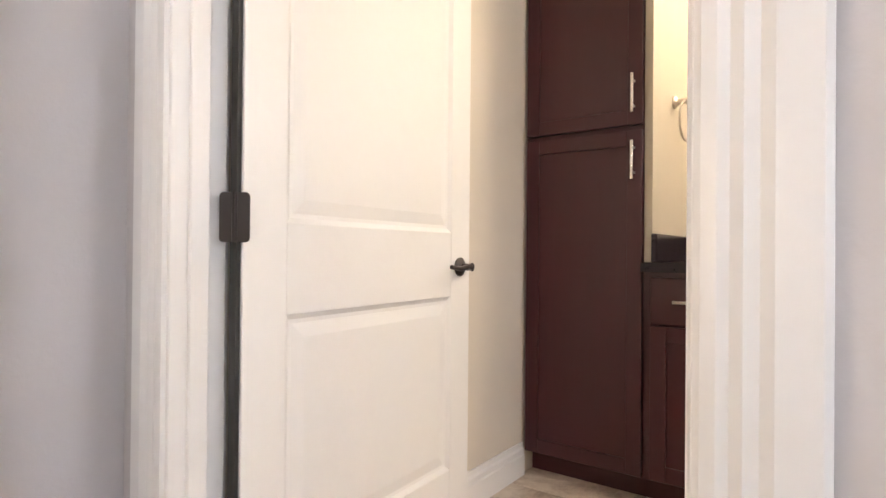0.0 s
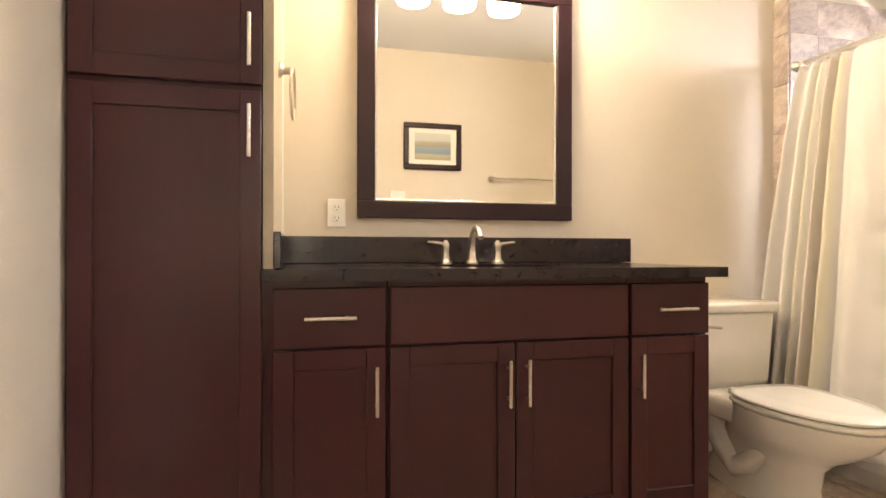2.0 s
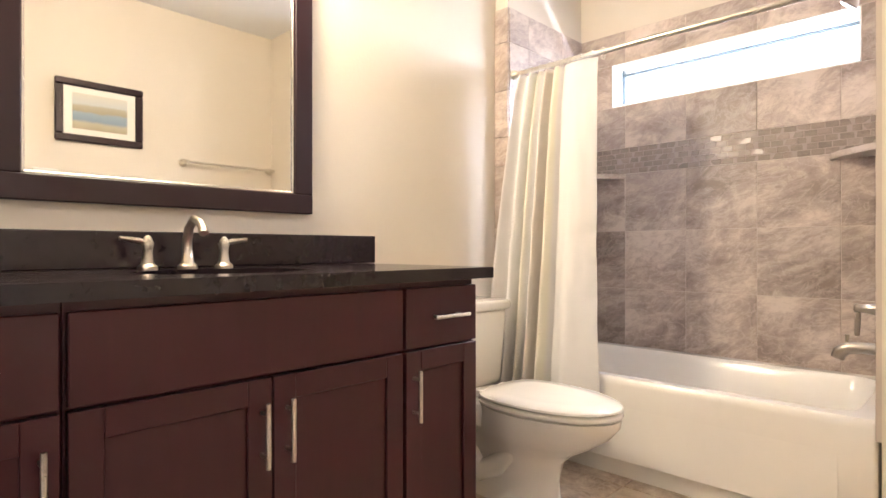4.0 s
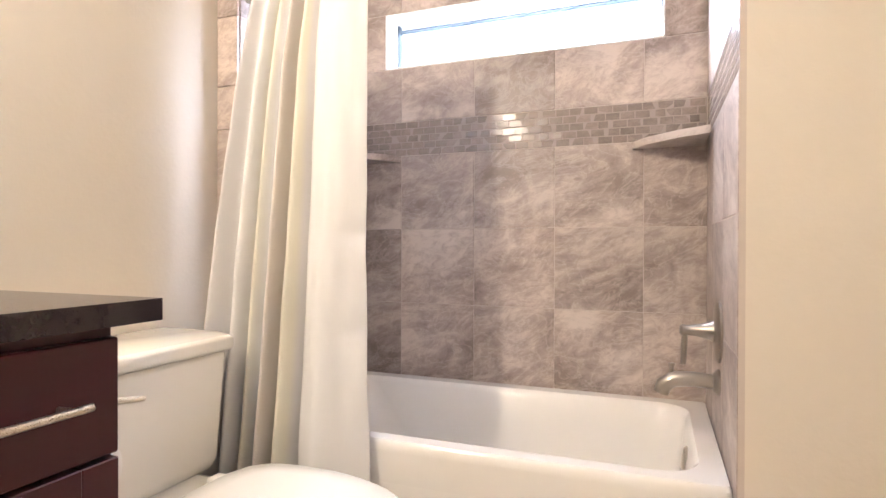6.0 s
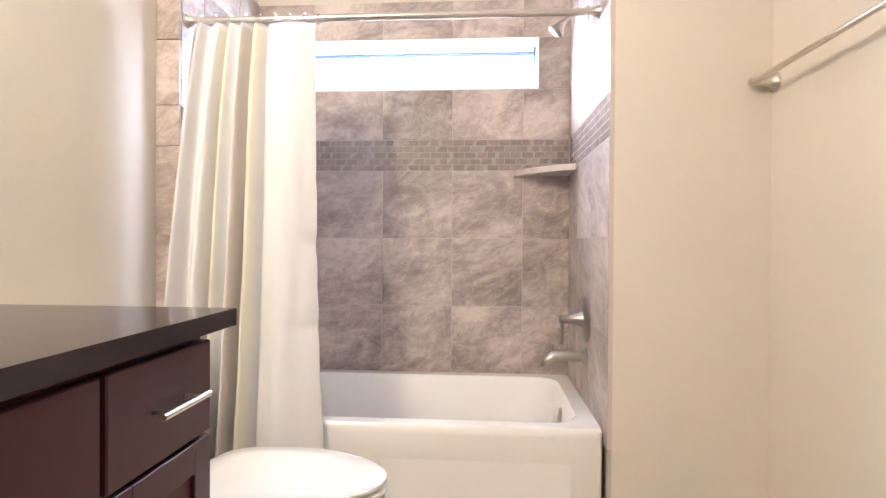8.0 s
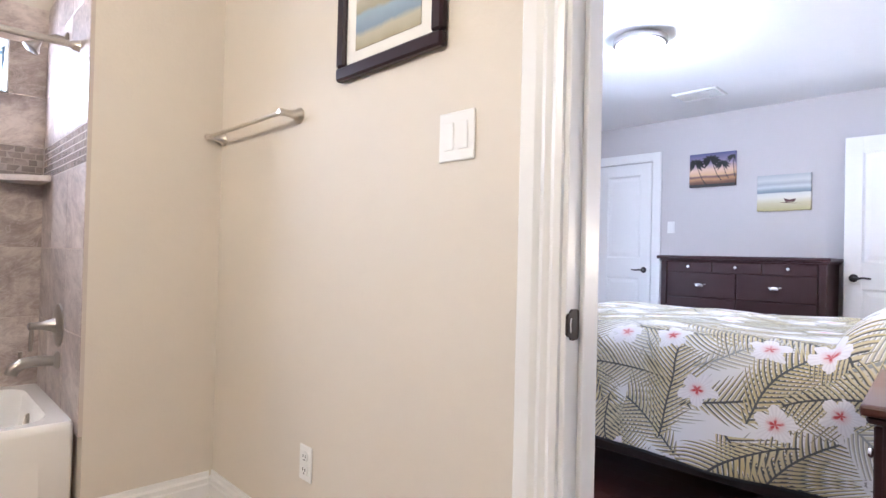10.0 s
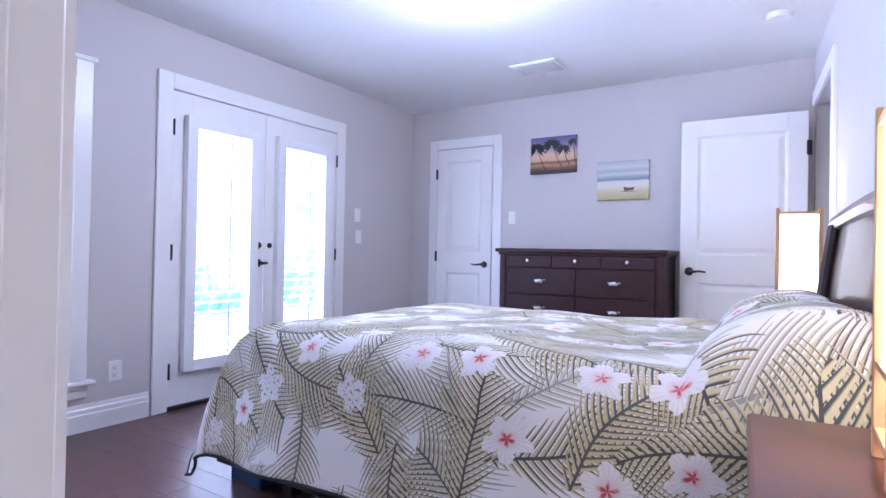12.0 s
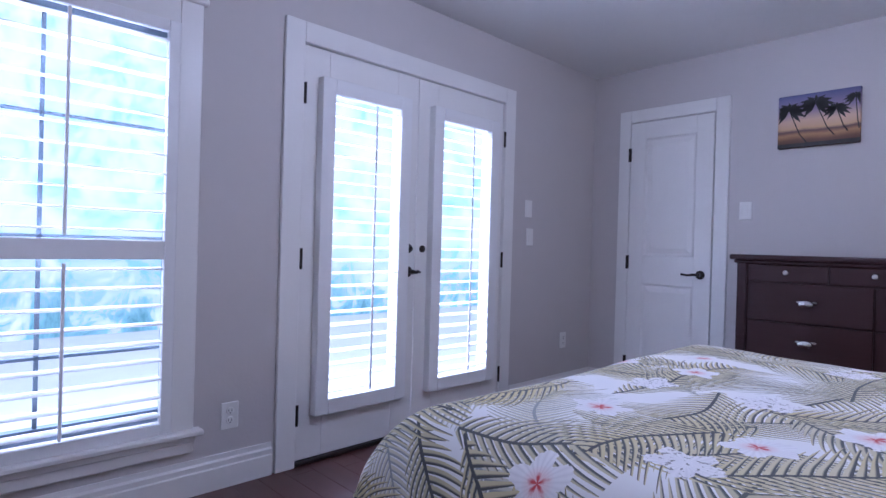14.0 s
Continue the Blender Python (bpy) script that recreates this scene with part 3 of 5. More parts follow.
def panel_door(name, label, w, h, m, sides=(1, -1), lock=0.945, knob=0.93):
    """A two panel door; x from the hinge, y across its thickness, z up."""
    d = thing(name, label, "door", m)
    t = 0.0175
    st, r0, r1 = 0.115, 0.20, 0.12
    bm = boxed(0, -t, 0.012, st, t, h, bevel=0.002)
    box(bm, w - st, -t, 0.012, w, t, h, bevel=0.002)
    box(bm, st, -t, 0.012, w - st, t, r0, bevel=0.001)
    box(bm, st, -t, lock - 0.10, w - st, t, lock + 0.105, bevel=0.001)
    box(bm, st, -t, h - r1, w - st, t, h, bevel=0.001)
    box(bm, st, -0.007, r0, w - st, 0.007, h - r1)
    part("frame", bm, "door", d)
    for z0, z1 in ((r0, lock - 0.10), (lock + 0.105, h - r1)):
        bm = bmesh.new()
        for s in (1, -1):
            o = [(st, z0), (w - st, z0), (w - st, z1), (st, z1)]
            rings = []
            for ins, dep in ((0.0, 0.0172), (0.012, 0.009), (0.022, 0.008), (0.055, 0.014)):
                rings.append([bm.verts.new((x + (ins if x < w / 2 else -ins), s * dep, z + (ins if z == z0 else -ins))) for x, z in o])
            for a, b in zip(rings, rings[1:]):
                for i in range(4):
                    bm.faces.new((a[i], a[(i + 1) % 4], b[(i + 1) % 4], b[i]))
            bm.faces.new(rings[-1])
        part("panel", bm, "door", d)
    for s in sides:
        lever(d, Matrix.Translation((w - 0.065, s * t, knob)) @ Matrix.Rotation(radians(-90 * s), 4, "X"), -1)
    return d


def hinge(parent, m, leaf=0.045, hh=0.10):
    bm = round_plate(bmesh.new(), 0.002, -hh / 2, leaf, hh / 2, 0.0015, min(0.012, leaf * 0.3))
    round_plate(bm, -leaf, -hh / 2, -0.002, hh / 2, 0.0015, min(0.012, leaf * 0.3))
    tube(bm, [(0, 0, -hh / 2), (0, 0, hh / 2)], 0.006, 10)
    bm.transform(m)
    return part("hinge", bm, "bronze", parent, "dark bronze butt hinge")


# bathroom door, open against the side wall
bd = panel_door("door_1", "white two panel door standing open against the side wall", 0.90, 2.03, pose(DX0 + 0.028, 0.008, 0, 0, 0, 92.6), (-1,), 0.855, 0.85)
for hz in (0.20, 0.965, 1.80):
    hinge(bd, pose(-0.018, -0.014, hz, 0, 0, -50), 0.030, 0.102)
# added black strip: the open hinge gap's shade, not a door part
part("gap_shade", boxed(-0.012, -0.012, 0.01, -0.002, 0.010, 2.03), "gap_dark", bd, "dark strip added as the shade in the hinge gap")
# closet door in the far wall
cl = panel_door("door_2", "closed white two panel closet door with bronze lever", 0.60, 2.03, pose(2.92, YF + 0.012, 0, 0, 0, 180), (-1,))
for hz in (0.25, 1.0, 1.80):
    hinge(cl, pose(-0.004, -0.02, hz), 0.012, 0.10)
trim("trim_closet", flat_casing(-2.93, -2.315, 2.045), pose(0, YF, 0, 0, 0, 180), "white flat door casing round the closet door")
# bedroom door, open in front of the far wall
br = panel_door("door_3", "white two panel bedroom door standing open before the wall", 0.79, 2.03, pose(-0.135, -4.42, 0, 0, 0, 1.0), (1,))
for hz in (0.25, 1.0, 1.78):
    hinge(br, pose(-0.006, 0.016, hz, 0, 0, 60), 0.03, 0.10)
bm = boxed(wl - 1.08, 0, 0, wl - 0.985, 0.02, 2.17, bevel=0.003)
box(bm, wl - 0.985, 0, 2.08, wl - 0.06, 0.02, 2.17, bevel=0.003)
box(bm, wl - 0.985, -T, 0, wl - 0.97, 0.0, 2.08, bevel=0.002)
bm.transform(wm)
solid("trim_bedroom_door", bm, "trim", "white casing round the bedroom doorway", "door casing", "structure")

# ---- french doors ----


def shutter(parent, y0, y1, z0, z1, slats, fr=0.07, t=0.03, rod=0.5, tilt=-28, mid=None):
    """A louvred shutter in the plane x = 0 of its parent; the room lies towards -x."""
    sh = part("shutter_frame", bmesh.new(), "shutter", parent, "white painted shutter frame")
    bm = boxed(-t, y0, z0, 0, y0 + fr, z1, bevel=0.003)
    box(bm, -t, y1 - fr, z0, 0, y1, z1, bevel=0.003)
    box(bm, -t, y0 + fr, z0, 0, y1 - fr, z0 + fr, bevel=0.002)
    box(bm, -t, y0 + fr, z1 - fr, 0, y1 - fr, z1, bevel=0.002)
    spans = [(z0 + fr, z1 - fr)]
    if mid:
        box(bm, -t, y0 + fr, mid[0], 0, y1 - fr, mid[1], bevel=0.002)
        spans = [(z0 + fr, mid[0]), (mid[1], z1 - fr)]
    sh.data = mesh_of("shutter_frame", bm, "shutter")
    w = y1 - y0 - 2 * fr - 0.006
    bm = bmesh.new()
    tube(bm, [(0, -w / 2, 0), (0, w / 2, 0)], 1.0, 10)
    for v in bm.verts:
        v.co.x *= 0.032
        v.co.z *= 0.0045
    bm.transform(Matrix.Rotation(radians(tilt), 4, "Y"))
    me = mesh_of("slat", bm, "shutter", True)
    for a, b in spans:
        n = max(2, round((b - a) / slats))
        for i in range(n):
            s = new("slat", me)
            s.parent = sh
            s.location = (-0.016, (y0 + y1) / 2, a + (i + 0.5) * (b - a) / n)
        if rod:
            yr = y1 + (y0 - y1) * rod
            part("tilt_rod", boxed(-0.058, yr - 0.006, a + 0.012, -0.047, yr + 0.006, b - 0.012, bevel=0.003), "shutter", sh)
    return sh


trim("trim_french_doors", flat_casing(FY0 + 0.014, FY1 - 0.014, 2.030, 0.10, 0.02), pose(XB, 0, 0, 0, 0, 0) @ pose(0, 0, 0, 0, 0, -90) @ Matrix.Diagonal((-1, 1, 1, 1)), "white flat casing round the french doors")
bm = boxed(XB - 0.004, FY0, 2.03, XB + 0.14, FY1, 2.05)
box(bm, XB - 0.004, FY0, 0, XB + 0.14, FY0 + 0.015, 2.03)
box(bm, XB - 0.004, FY1 - 0.015, 0, XB + 0.14, FY1, 2.03)
solid("trim_french_jamb", bm, "trim", "white painted french door jamb", "door jamb", "structure")
solid("trim_threshold", boxed(XB - 0.01, FY0, 0, XB + 0.15, FY1, 0.02, bevel=0.004), "bronze", "dark metal door threshold", "threshold", "structure")
ym = (FY0 + FY1) / 2
for y0, y1, hy in ((FY0 + 0.017, ym - 0.002, FY0 + 0.020), (ym + 0.002, FY1 - 0.017, FY1 - 0.020)):
    d = thing("french_door", "white glazed french door with louvred shutter, closed", "door", pose(XB + 0.004, 0, 0), "pair of french doors")
    bm = boxed(0, y0, 0.025, 0.044, y0 + 0.15, 2.027, bevel=0.002)
    box(bm, 0, y1 - 0.15, 0.025, 0.044, y1, 2.027, bevel=0.002)
    box(bm, 0, y0 + 0.15, 0.025, 0.044, y1 - 0.15, 0.30, bevel=0.002)
    box(bm, 0, y0 + 0.15, 1.83, 0.044, y1 - 0.15, 2.027, bevel=0.002)
    part("frame", bm, "door", d)
    g = part("glass_pane", boxed(0.020, y0 + 0.15, 0.30, 0.024, y1 - 0.15, 1.83), "glass", d)
    g.visible_shadow = False
    shutter(d, y0 + 0.085, y1 - 0.085, 0.235, 1.885, 0.066, 0.074, 0.050, 0.57, -5)
    for hz in (0.25, 1.0, 1.79):
        part("hinge", tubed([(-0.022, hy, hz - 0.05), (-0.022, hy, hz + 0.05)], 0.0075, 8), "bronze", d, "dark bronze hinge knuckle")
hd = [o for o in scene.objects if o.name == "french_door.001"][0]
lever(hd, pose(-0.001, ym + 0.055, 0.93, 0, -90, 0) @ pose(0, 0, 0, 0, 0, 90), -1, 0.5)
bm = lathed([(0.026, 0), (0.026, 0.008), (0.012, 0.014), (0.012, 0.03)], seg=16)
bm.transform(pose(-0.001, ym + 0.055, 1.06, 0, -90, 0))
part("deadbolt", bm, "bronze", hd, "dark bronze deadbolt rose", True)
hd2 = [o for o in scene.objects if o.name == "french_door"][0]
part("deadbolt", lathed([(0.02, 0), (0.02, 0.008), (0.01, 0.012)], pose(-0.001, ym - 0.05, 1.06, 0, -90, 0), 16), "bronze", hd2, "dark bronze lock cover", True)

# ---- bedroom window ----
win = thing("window_1", "white shuttered double hung bedroom window with sill", "window", pose(XB, 0, 0), "", "structure")
bm = boxed(-0.02, BY0 - 0.09, BZ0 - 0.03, 0.0, BY0, BZ1 + 0.10, bevel=0.003)
box(bm, -0.02, BY1, BZ0 - 0.03, 0.0, BY1 + 0.09, BZ1 + 0.10, bevel=0.003)
box(bm, -0.02, BY0, BZ1, 0.0, BY1, BZ1 + 0.10, bevel=0.003)
box(bm, -0.032, BY0 - 0.11, BZ1 + 0.10, 0.0, BY1 + 0.11, BZ1 + 0.13, bevel=0.006)
part("window_casing", bm, "trim", win)
bm = boxed(-0.06, BY0 - 0.12, BZ0 - 0.055, 0.0, BY1 + 0.12, BZ0 - 0.03, bevel=0.006)
part("window_sill", bm, "trim", win)
bm = boxed(-0.025, BY0 - 0.09, BZ0 - 0.13, 0.0, BY1 + 0.09, BZ0 - 0.055, bevel=0.006)
box(bm, -0.035, BY0 - 0.095, BZ0 - 0.085, 0.0, BY1 + 0.095, BZ0 - 0.0551, bevel=0.006)
part("window_apron", bm, "trim", win)
bm = boxed(0.07, BY0, BZ0, 0.11, BY1, BZ0 + 0.05)
box(bm, 0.07, BY0, BZ1 - 0.05, 0.11, BY1, BZ1)
box(bm, 0.07, BY0, BZ0, 0.11, BY0 + 0.012, BZ1)
box(bm, 0.07, BY1 - 0.012, BZ0, 0.11, BY1, BZ1)
box(bm, 0.078, -0.997, BZ0, 0.092, -0.983, BZ1)
for z in (0.62, 1.07, 1.52):
    box(bm, 0.078, BY0, z, 0.092, BY1, z + 0.012)
part("sash", bm, "sash", win, "dark grey window sash bars")
g = part("glass_pane", boxed(0.083, BY0, BZ0, 0.087, BY1, BZ1), "glass", win)
g.visible_shadow = False
shutter(win, BY0 - 0.0, BY1 + 0.0, BZ0 - 0.03, BZ1 + 0.0, 0.076, 0.045, 0.03, 0.5, -4, (0.993, 1.068))

# ---- bathroom window ----
bw = thing("window_2", "narrow white transom window above the tub", "window", pose(XE, 0, 0), "", "structure")
bm = boxed(0.10, WY0, WZ0, 0.13, WY0 + 0.012, WZ1)
box(bm, 0.10, WY1 - 0.012, WZ0, 0.13, WY1, WZ1)
box(bm, 0.10, WY0, WZ0, 0.13, WY1, WZ0 + 0.010)
box(bm, 0.10, WY0, WZ1 - 0.035, 0.13, WY1, WZ1 - 0.028)
part("window_frame", bm, "sash", bw, "dark thin window frame")
bm = boxed(-0.012, WY0 - 0.0, WZ0, 0.15, WY0 + 0.006, WZ1)
box(bm, -0.012, WY1 - 0.006, WZ0, 0.15, WY1, WZ1)
box(bm, -0.012, WY0, WZ0, 0.15, WY1, WZ0 + 0.006)
box(bm, -0.012, WY0, WZ1 - 0.006, 0.15, WY1, WZ1)
part("reveal", bm, "trim", bw, "white window reveal")
g = part("glass_pane", boxed(0.112, WY0, WZ0, 0.116, WY1, WZ1), "glass", bw)
g.visible_shadow = False

# ---- outdoors ----
solid("ground", boxed(XB + 0.15, -60, -0.3, 90, 60, -0.2), "grass", "pale concrete patio outside the windows", "ground", "structure")
solid("backdrop", boxed(XB + 6.0, -16, -0.2, XB + 6.1, 12, 9), "backdrop", "glowing card of washed out garden distance outside the windows", "backdrop", "structure")

# ---- bathroom: vanity ----


def bar_pull(parent, p, length, axis, out=(0, -1, 0)):
    p, o = Vector(p), Vector(out)
    d = Vector((1, 0, 0)) if axis == "x" else Vector((0, 0, 1))
    bm = tubed([p + o * 0.03 - d * length / 2, p + o * 0.03 + d * length / 2], 0.0055, 10)
    for s in (-0.33, 0.33):
        tube(bm, [p + d * length * s, p + o * 0.03 + d * length * s], 0.0045, 8)
    return part("handle", bm, "nickel", parent, "brushed nickel bar handle", True)


def shaker(parent, name, x0, z0, x1, z1, y, flat=False):
    """A cabinet front whose face lies at y and looks towards -y."""
    if flat:
        return part(name, boxed(x0, y, z0, x1, y + 0.02, z1, bevel=0.0025), "cabinet", parent)
    s = 0.055
    bm = boxed(x0, y, z0, x0 + s, y + 0.02, z1, bevel=0.0015)
    box(bm, x1 - s, y, z0, x1, y + 0.02, z1, bevel=0.0015)
    box(bm, x0 + s, y, z0, x1 - s, y + 0.02, z0 + s, bevel=0.0015)
    box(bm, x0 + s, y, z1 - s, x1 - s, y + 0.02, z1, bevel=0.0015)
    box(bm, x0 + s, y + 0.008, z0 + s, x1 - s, y + 0.018, z1 - s)
    return part(name, bm, "cabinet", parent)


VF = 1.36
tall = thing("linen_cabinet", "tall espresso stained linen cabinet with two doors", "cabinet", pose(0, 0, 0))
bm = boxed(-0.655, VF + 0.022, 0.09, -0.183, YV - 0.002, 2.30, bevel=0.002)
box(bm, -0.655, VF + 0.09, 0.0, -0.183, YV - 0.002, 0.09)
part("body", bm, "cabinet", tall)
wall("wall_stub_vanity", boxed(-0.180, VF + 0.018, 0.868, -0.152, YV, H), "shaded_panel", "thin beige panel, shade in its colour, between linen cabinet and vanity")
solid("trim_corner_bead", boxed(-0.152, YV - 0.004, 0.972, -0.147, YV, H), "trim", "pale caulk line in the corner of the vanity wall", "caulk line", "structure")
d = shaker(tall, "door", -0.645, 0.10, -0.183, 1.345, VF)
bar_pull(d, (-0.213, VF, 1.235), 0.138, "z")
d = shaker(tall, "door", -0.645, 1.365, -0.183, 2.28, VF)
bar_pull(d, (-0.213, VF, 1.475), 0.138, "z")
UN = (("drawer_cabinet", "espresso stained drawer and door cabinet beside the linen cabinet", -0.188, 0.160), ("sink_cabinet", "espresso stained double door sink cabinet", 0.162, 0.931), ("drawer_cabinet", "narrow espresso stained end cabinet with drawer and door", 0.933, 1.228))
for i, (nm, lb, x0, x1) in enumerate(UN):
    u = thing(nm, lb, "cabinet", pose(0, 0, 0), "vanity cabinets")
    bm = boxed(x0, VF + 0.022, 0.09, x1, YV - 0.002, 0.833, bevel=0.001)
    box(bm, x0, VF + 0.09, 0.0, x1 - (0.0 if i < 2 else 0.002), YV - 0.002, 0.09)
    part("body", bm, "cabinet", u)
    a, b = x0 + (0.035 if i == 0 else 0.005), x1 - 0.005
    if i == 1:
        shaker(u, "false_drawer_front", a, 0.650, b, 0.815, VF, True)
        for j, (c0, c1, hx) in enumerate(((a, 0.545, 0.52), (0.549, b, 0.58))):
            d = shaker(u, "door", c0, 0.10, c1, 0.643, VF)
            bar_pull(d, (hx, VF, 0.526), 0.138, "z")
    else:
        d = shaker(u, "drawer_front", a, 0.650, b, 0.815, VF, True)
        bar_pull(d, ((0.0 if i == 0 else 1.09), VF, 0.733), 0.14, "x")
        d = shaker(u, "door", a, 0.10, b, 0.643, VF)
        bar_pull(d, ((0.127 if i == 0 else 0.963), VF, 0.526), 0.138, "z")
top = thing("countertop", "dark polished stone countertop with backsplash", "countertop", pose(0, 0, 0))
SCX, SCY, SA, SB = 0.56, 1.63, 0.215, 0.165
bm = bmesh.new()
ring = [(SCX + SA * math.cos(a), SCY + SB * math.sin(a)) for a in (2 * math.pi * j / 48 for j in range(48))]
X0, X1, Y0, Y1 = -0.180, 1.276, 1.335, YV - 0.002


def to_rect(px, py):
    dx, dy = px - SCX, py - SCY
    s = min(((X1 - SCX) if dx > 0 else (SCX - X0)) / max(abs(dx), 1e-6), ((Y1 - SCY) if dy > 0 else (SCY - Y0)) / max(abs(dy), 1e-6))
    return SCX + dx * s, SCY + dy * s


corner = [(X0, Y0), (X1, Y0), (X1, Y1), (X0, Y1)]
out = [to_rect(*p) for p in ring]
for c in corner:
    i = min(range(48), key=lambda j: (out[j][0] - c[0]) ** 2 + (out[j][1] - c[1]) ** 2)
    out[i] = c
lv = []
for z in (0.867, 0.834):
    lv.append(([bm.verts.new((*p, z)) for p in ring], [bm.verts.new((*p, z)) for p in out]))
for j in range(48):
    q = (j + 1) % 48
    bm.faces.new((lv[0][0][j], lv[0][0][q], lv[0][1][q], lv[0][1][j]))
    bm.faces.new((lv[1][0][j], lv[1][1][j], lv[1][1][q], lv[1][0][q]))
    bm.faces.new((lv[0][1][j], lv[0][1][q], lv[1][1][q], lv[1][1][j]))
    bm.faces.new((lv[0][0][j], lv[1][0][j], lv[1][0][q], lv[0][0][q]))
part("slab", bm, "granite", top)
part("backsplash", boxed(-0.151, YV - 0.040, 0.868, 1.316, YV - 0.002, 0.972, bevel=0.002), "granite", top)
part("side_splash", boxed(-0.1515, 1.365, 0.868, -0.132, YV - 0.041, 0.970, bevel=0.002), "granite", top)
sink = solid("sink", lathed([(0.222, -0.002), (0.225, 0.006), (0.214, 0.007), (0.205, -0.03), (0.17, -0.09), (0.08, -0.125), (0.02, -0.128)], pose(SCX, SCY, 0.827), 48, 1.0, 0.77), "ceramic", "white oval basin set into the dark vanity top", "sink", smooth=True)
fau = thing("faucet", "brushed nickel widespread faucet with two lever handles", "faucet", pose(0.56, 1.86, 0.867))
bm = lathed([(0.026, 0), (0.026, 0.008), (0.017, 0.018), (0.014, 0.05)], seg=18)
tube(bm, [(0, 0, 0.03), (0, 0.004, 0.075), (0, -0.01, 0.115), (0, -0.045, 0.138), (0, -0.09, 0.125), (0, -0.112, 0.098)], [0.014, 0.013, 0.0125, 0.012, 0.012, 0.013], 12)
part("spout", bm, "nickel", fau, "", True)
for s in (-1, 1):
    bm = lathed([(0.025, 0), (0.025, 0.008), (0.016, 0.016), (0.012, 0.045), (0.014, 0.06), (0.016, 0.07), (0.010, 0.085), (0.004, 0.092)], pose(0.105 * s, 0, 0), 18)
    tube(bm, [(0.105 * s, 0, 0.072), (0.13 * s, 0, 0.078), (0.175 * s, -0.004, 0.084)], [0.006, 0.008, 0.005], 8)
    part("tap_handle", bm, "nickel", fau, "", True)
mir = thing("mirror", "wall mirror in a wide dark espresso frame", "mirror", pose(0, 0, 0))
MX0, MX1, MZ0, MZ1, MW_ = 0.130, 1.040, 1.046, 2.03, 0.068
bm = boxed(MX0, YV - 0.03, MZ0, MX1, YV, MZ0 + MW_, bevel=0.003)
box(bm, MX0, YV - 0.03, MZ1 - MW_, MX1, YV, MZ1, bevel=0.003)
box(bm, MX0, YV - 0.0295, MZ0 + MW_, MX0 + MW_, YV, MZ1 - MW_, bevel=0.003)
box(bm, MX1 - MW_, YV - 0.0295, MZ0 + MW_, MX1, YV, MZ1 - MW_, bevel=0.003)
part("frame", bm, "frame_wood", mir)
part("glass", boxed(MX0 + MW_ - 0.002, YV - 0.012, MZ0 + MW_ - 0.002, MX1 - MW_ + 0.002, YV - 0.002, MZ1 - MW_ + 0.002), "mirror", mir)
bm = boxed(MX0 + MW_, YV - 0.020, MZ0 + MW_, MX1 - MW_, YV - 0.012, MZ0 + MW_ + 0.008, bevel=0.002)
box(bm, MX0 + MW_, YV - 0.020, MZ0 + MW_, MX0 + MW_ + 0.008, YV - 0.012, MZ1 - MW_, bevel=0.002)
box(bm, MX1 - MW_ - 0.008, YV - 0.020, MZ0 + MW_, MX1 - MW_, YV - 0.012, MZ1 - MW_, bevel=0.002)
part("inner_bead", bm, "chrome", mir, "thin silver bead inside the frame")
vl = thing("vanity_light", "three globe vanity light above the mirror, lit", "wall lamp", pose(0.585, YV, 2.19))
part("backplate", boxed(-0.30, -0.025, -0.05, 0.30, 0, 0.05, bevel=0.008), "nickel", vl)
for s in (-0.205, 0, 0.205):
    part("arm", tubed([(s, -0.02, 0), (s, -0.10, 0.02), (s, -0.16, -0.02), (s, -0.16, -0.05)], 0.008, 8), "nickel", vl, "", True)
    sh = part("shade", lathed([(0.025, -0.05), (0.05, -0.07), (0.070, -0.12), (0.074, -0.18), (0.070, -0.21), (0.055, -0.212)], pose(s, -0.16, 0), 20), "shade_glow", vl, "lit frosted glass shade", True)
    sh.visible_shadow = False
ring_ = thing("towel_ring", "brushed nickel towel ring on the linen cabinet side", "towel ring", pose(-0.152, 1.66, 1.500))
bm = lathed([(0.027, 0), (0.027, 0.008), (0.014, 0.016), (0.011, 0.045), (0.013, 0.052)], pose(0, 0, 0, 0, 90, 0), 16)
part("post", bm, "nickel", ring_, "", True)
pts = [(0.045 + 0.006 * math.sin(a), 0.068 * math.sin(a), -0.078 + 0.078 * math.cos(a)) for a in (2 * math.pi * j / 28 for j in range(29))]
part("ring", tubed(pts, 0.0045, 8), "nickel", ring_, "", True)


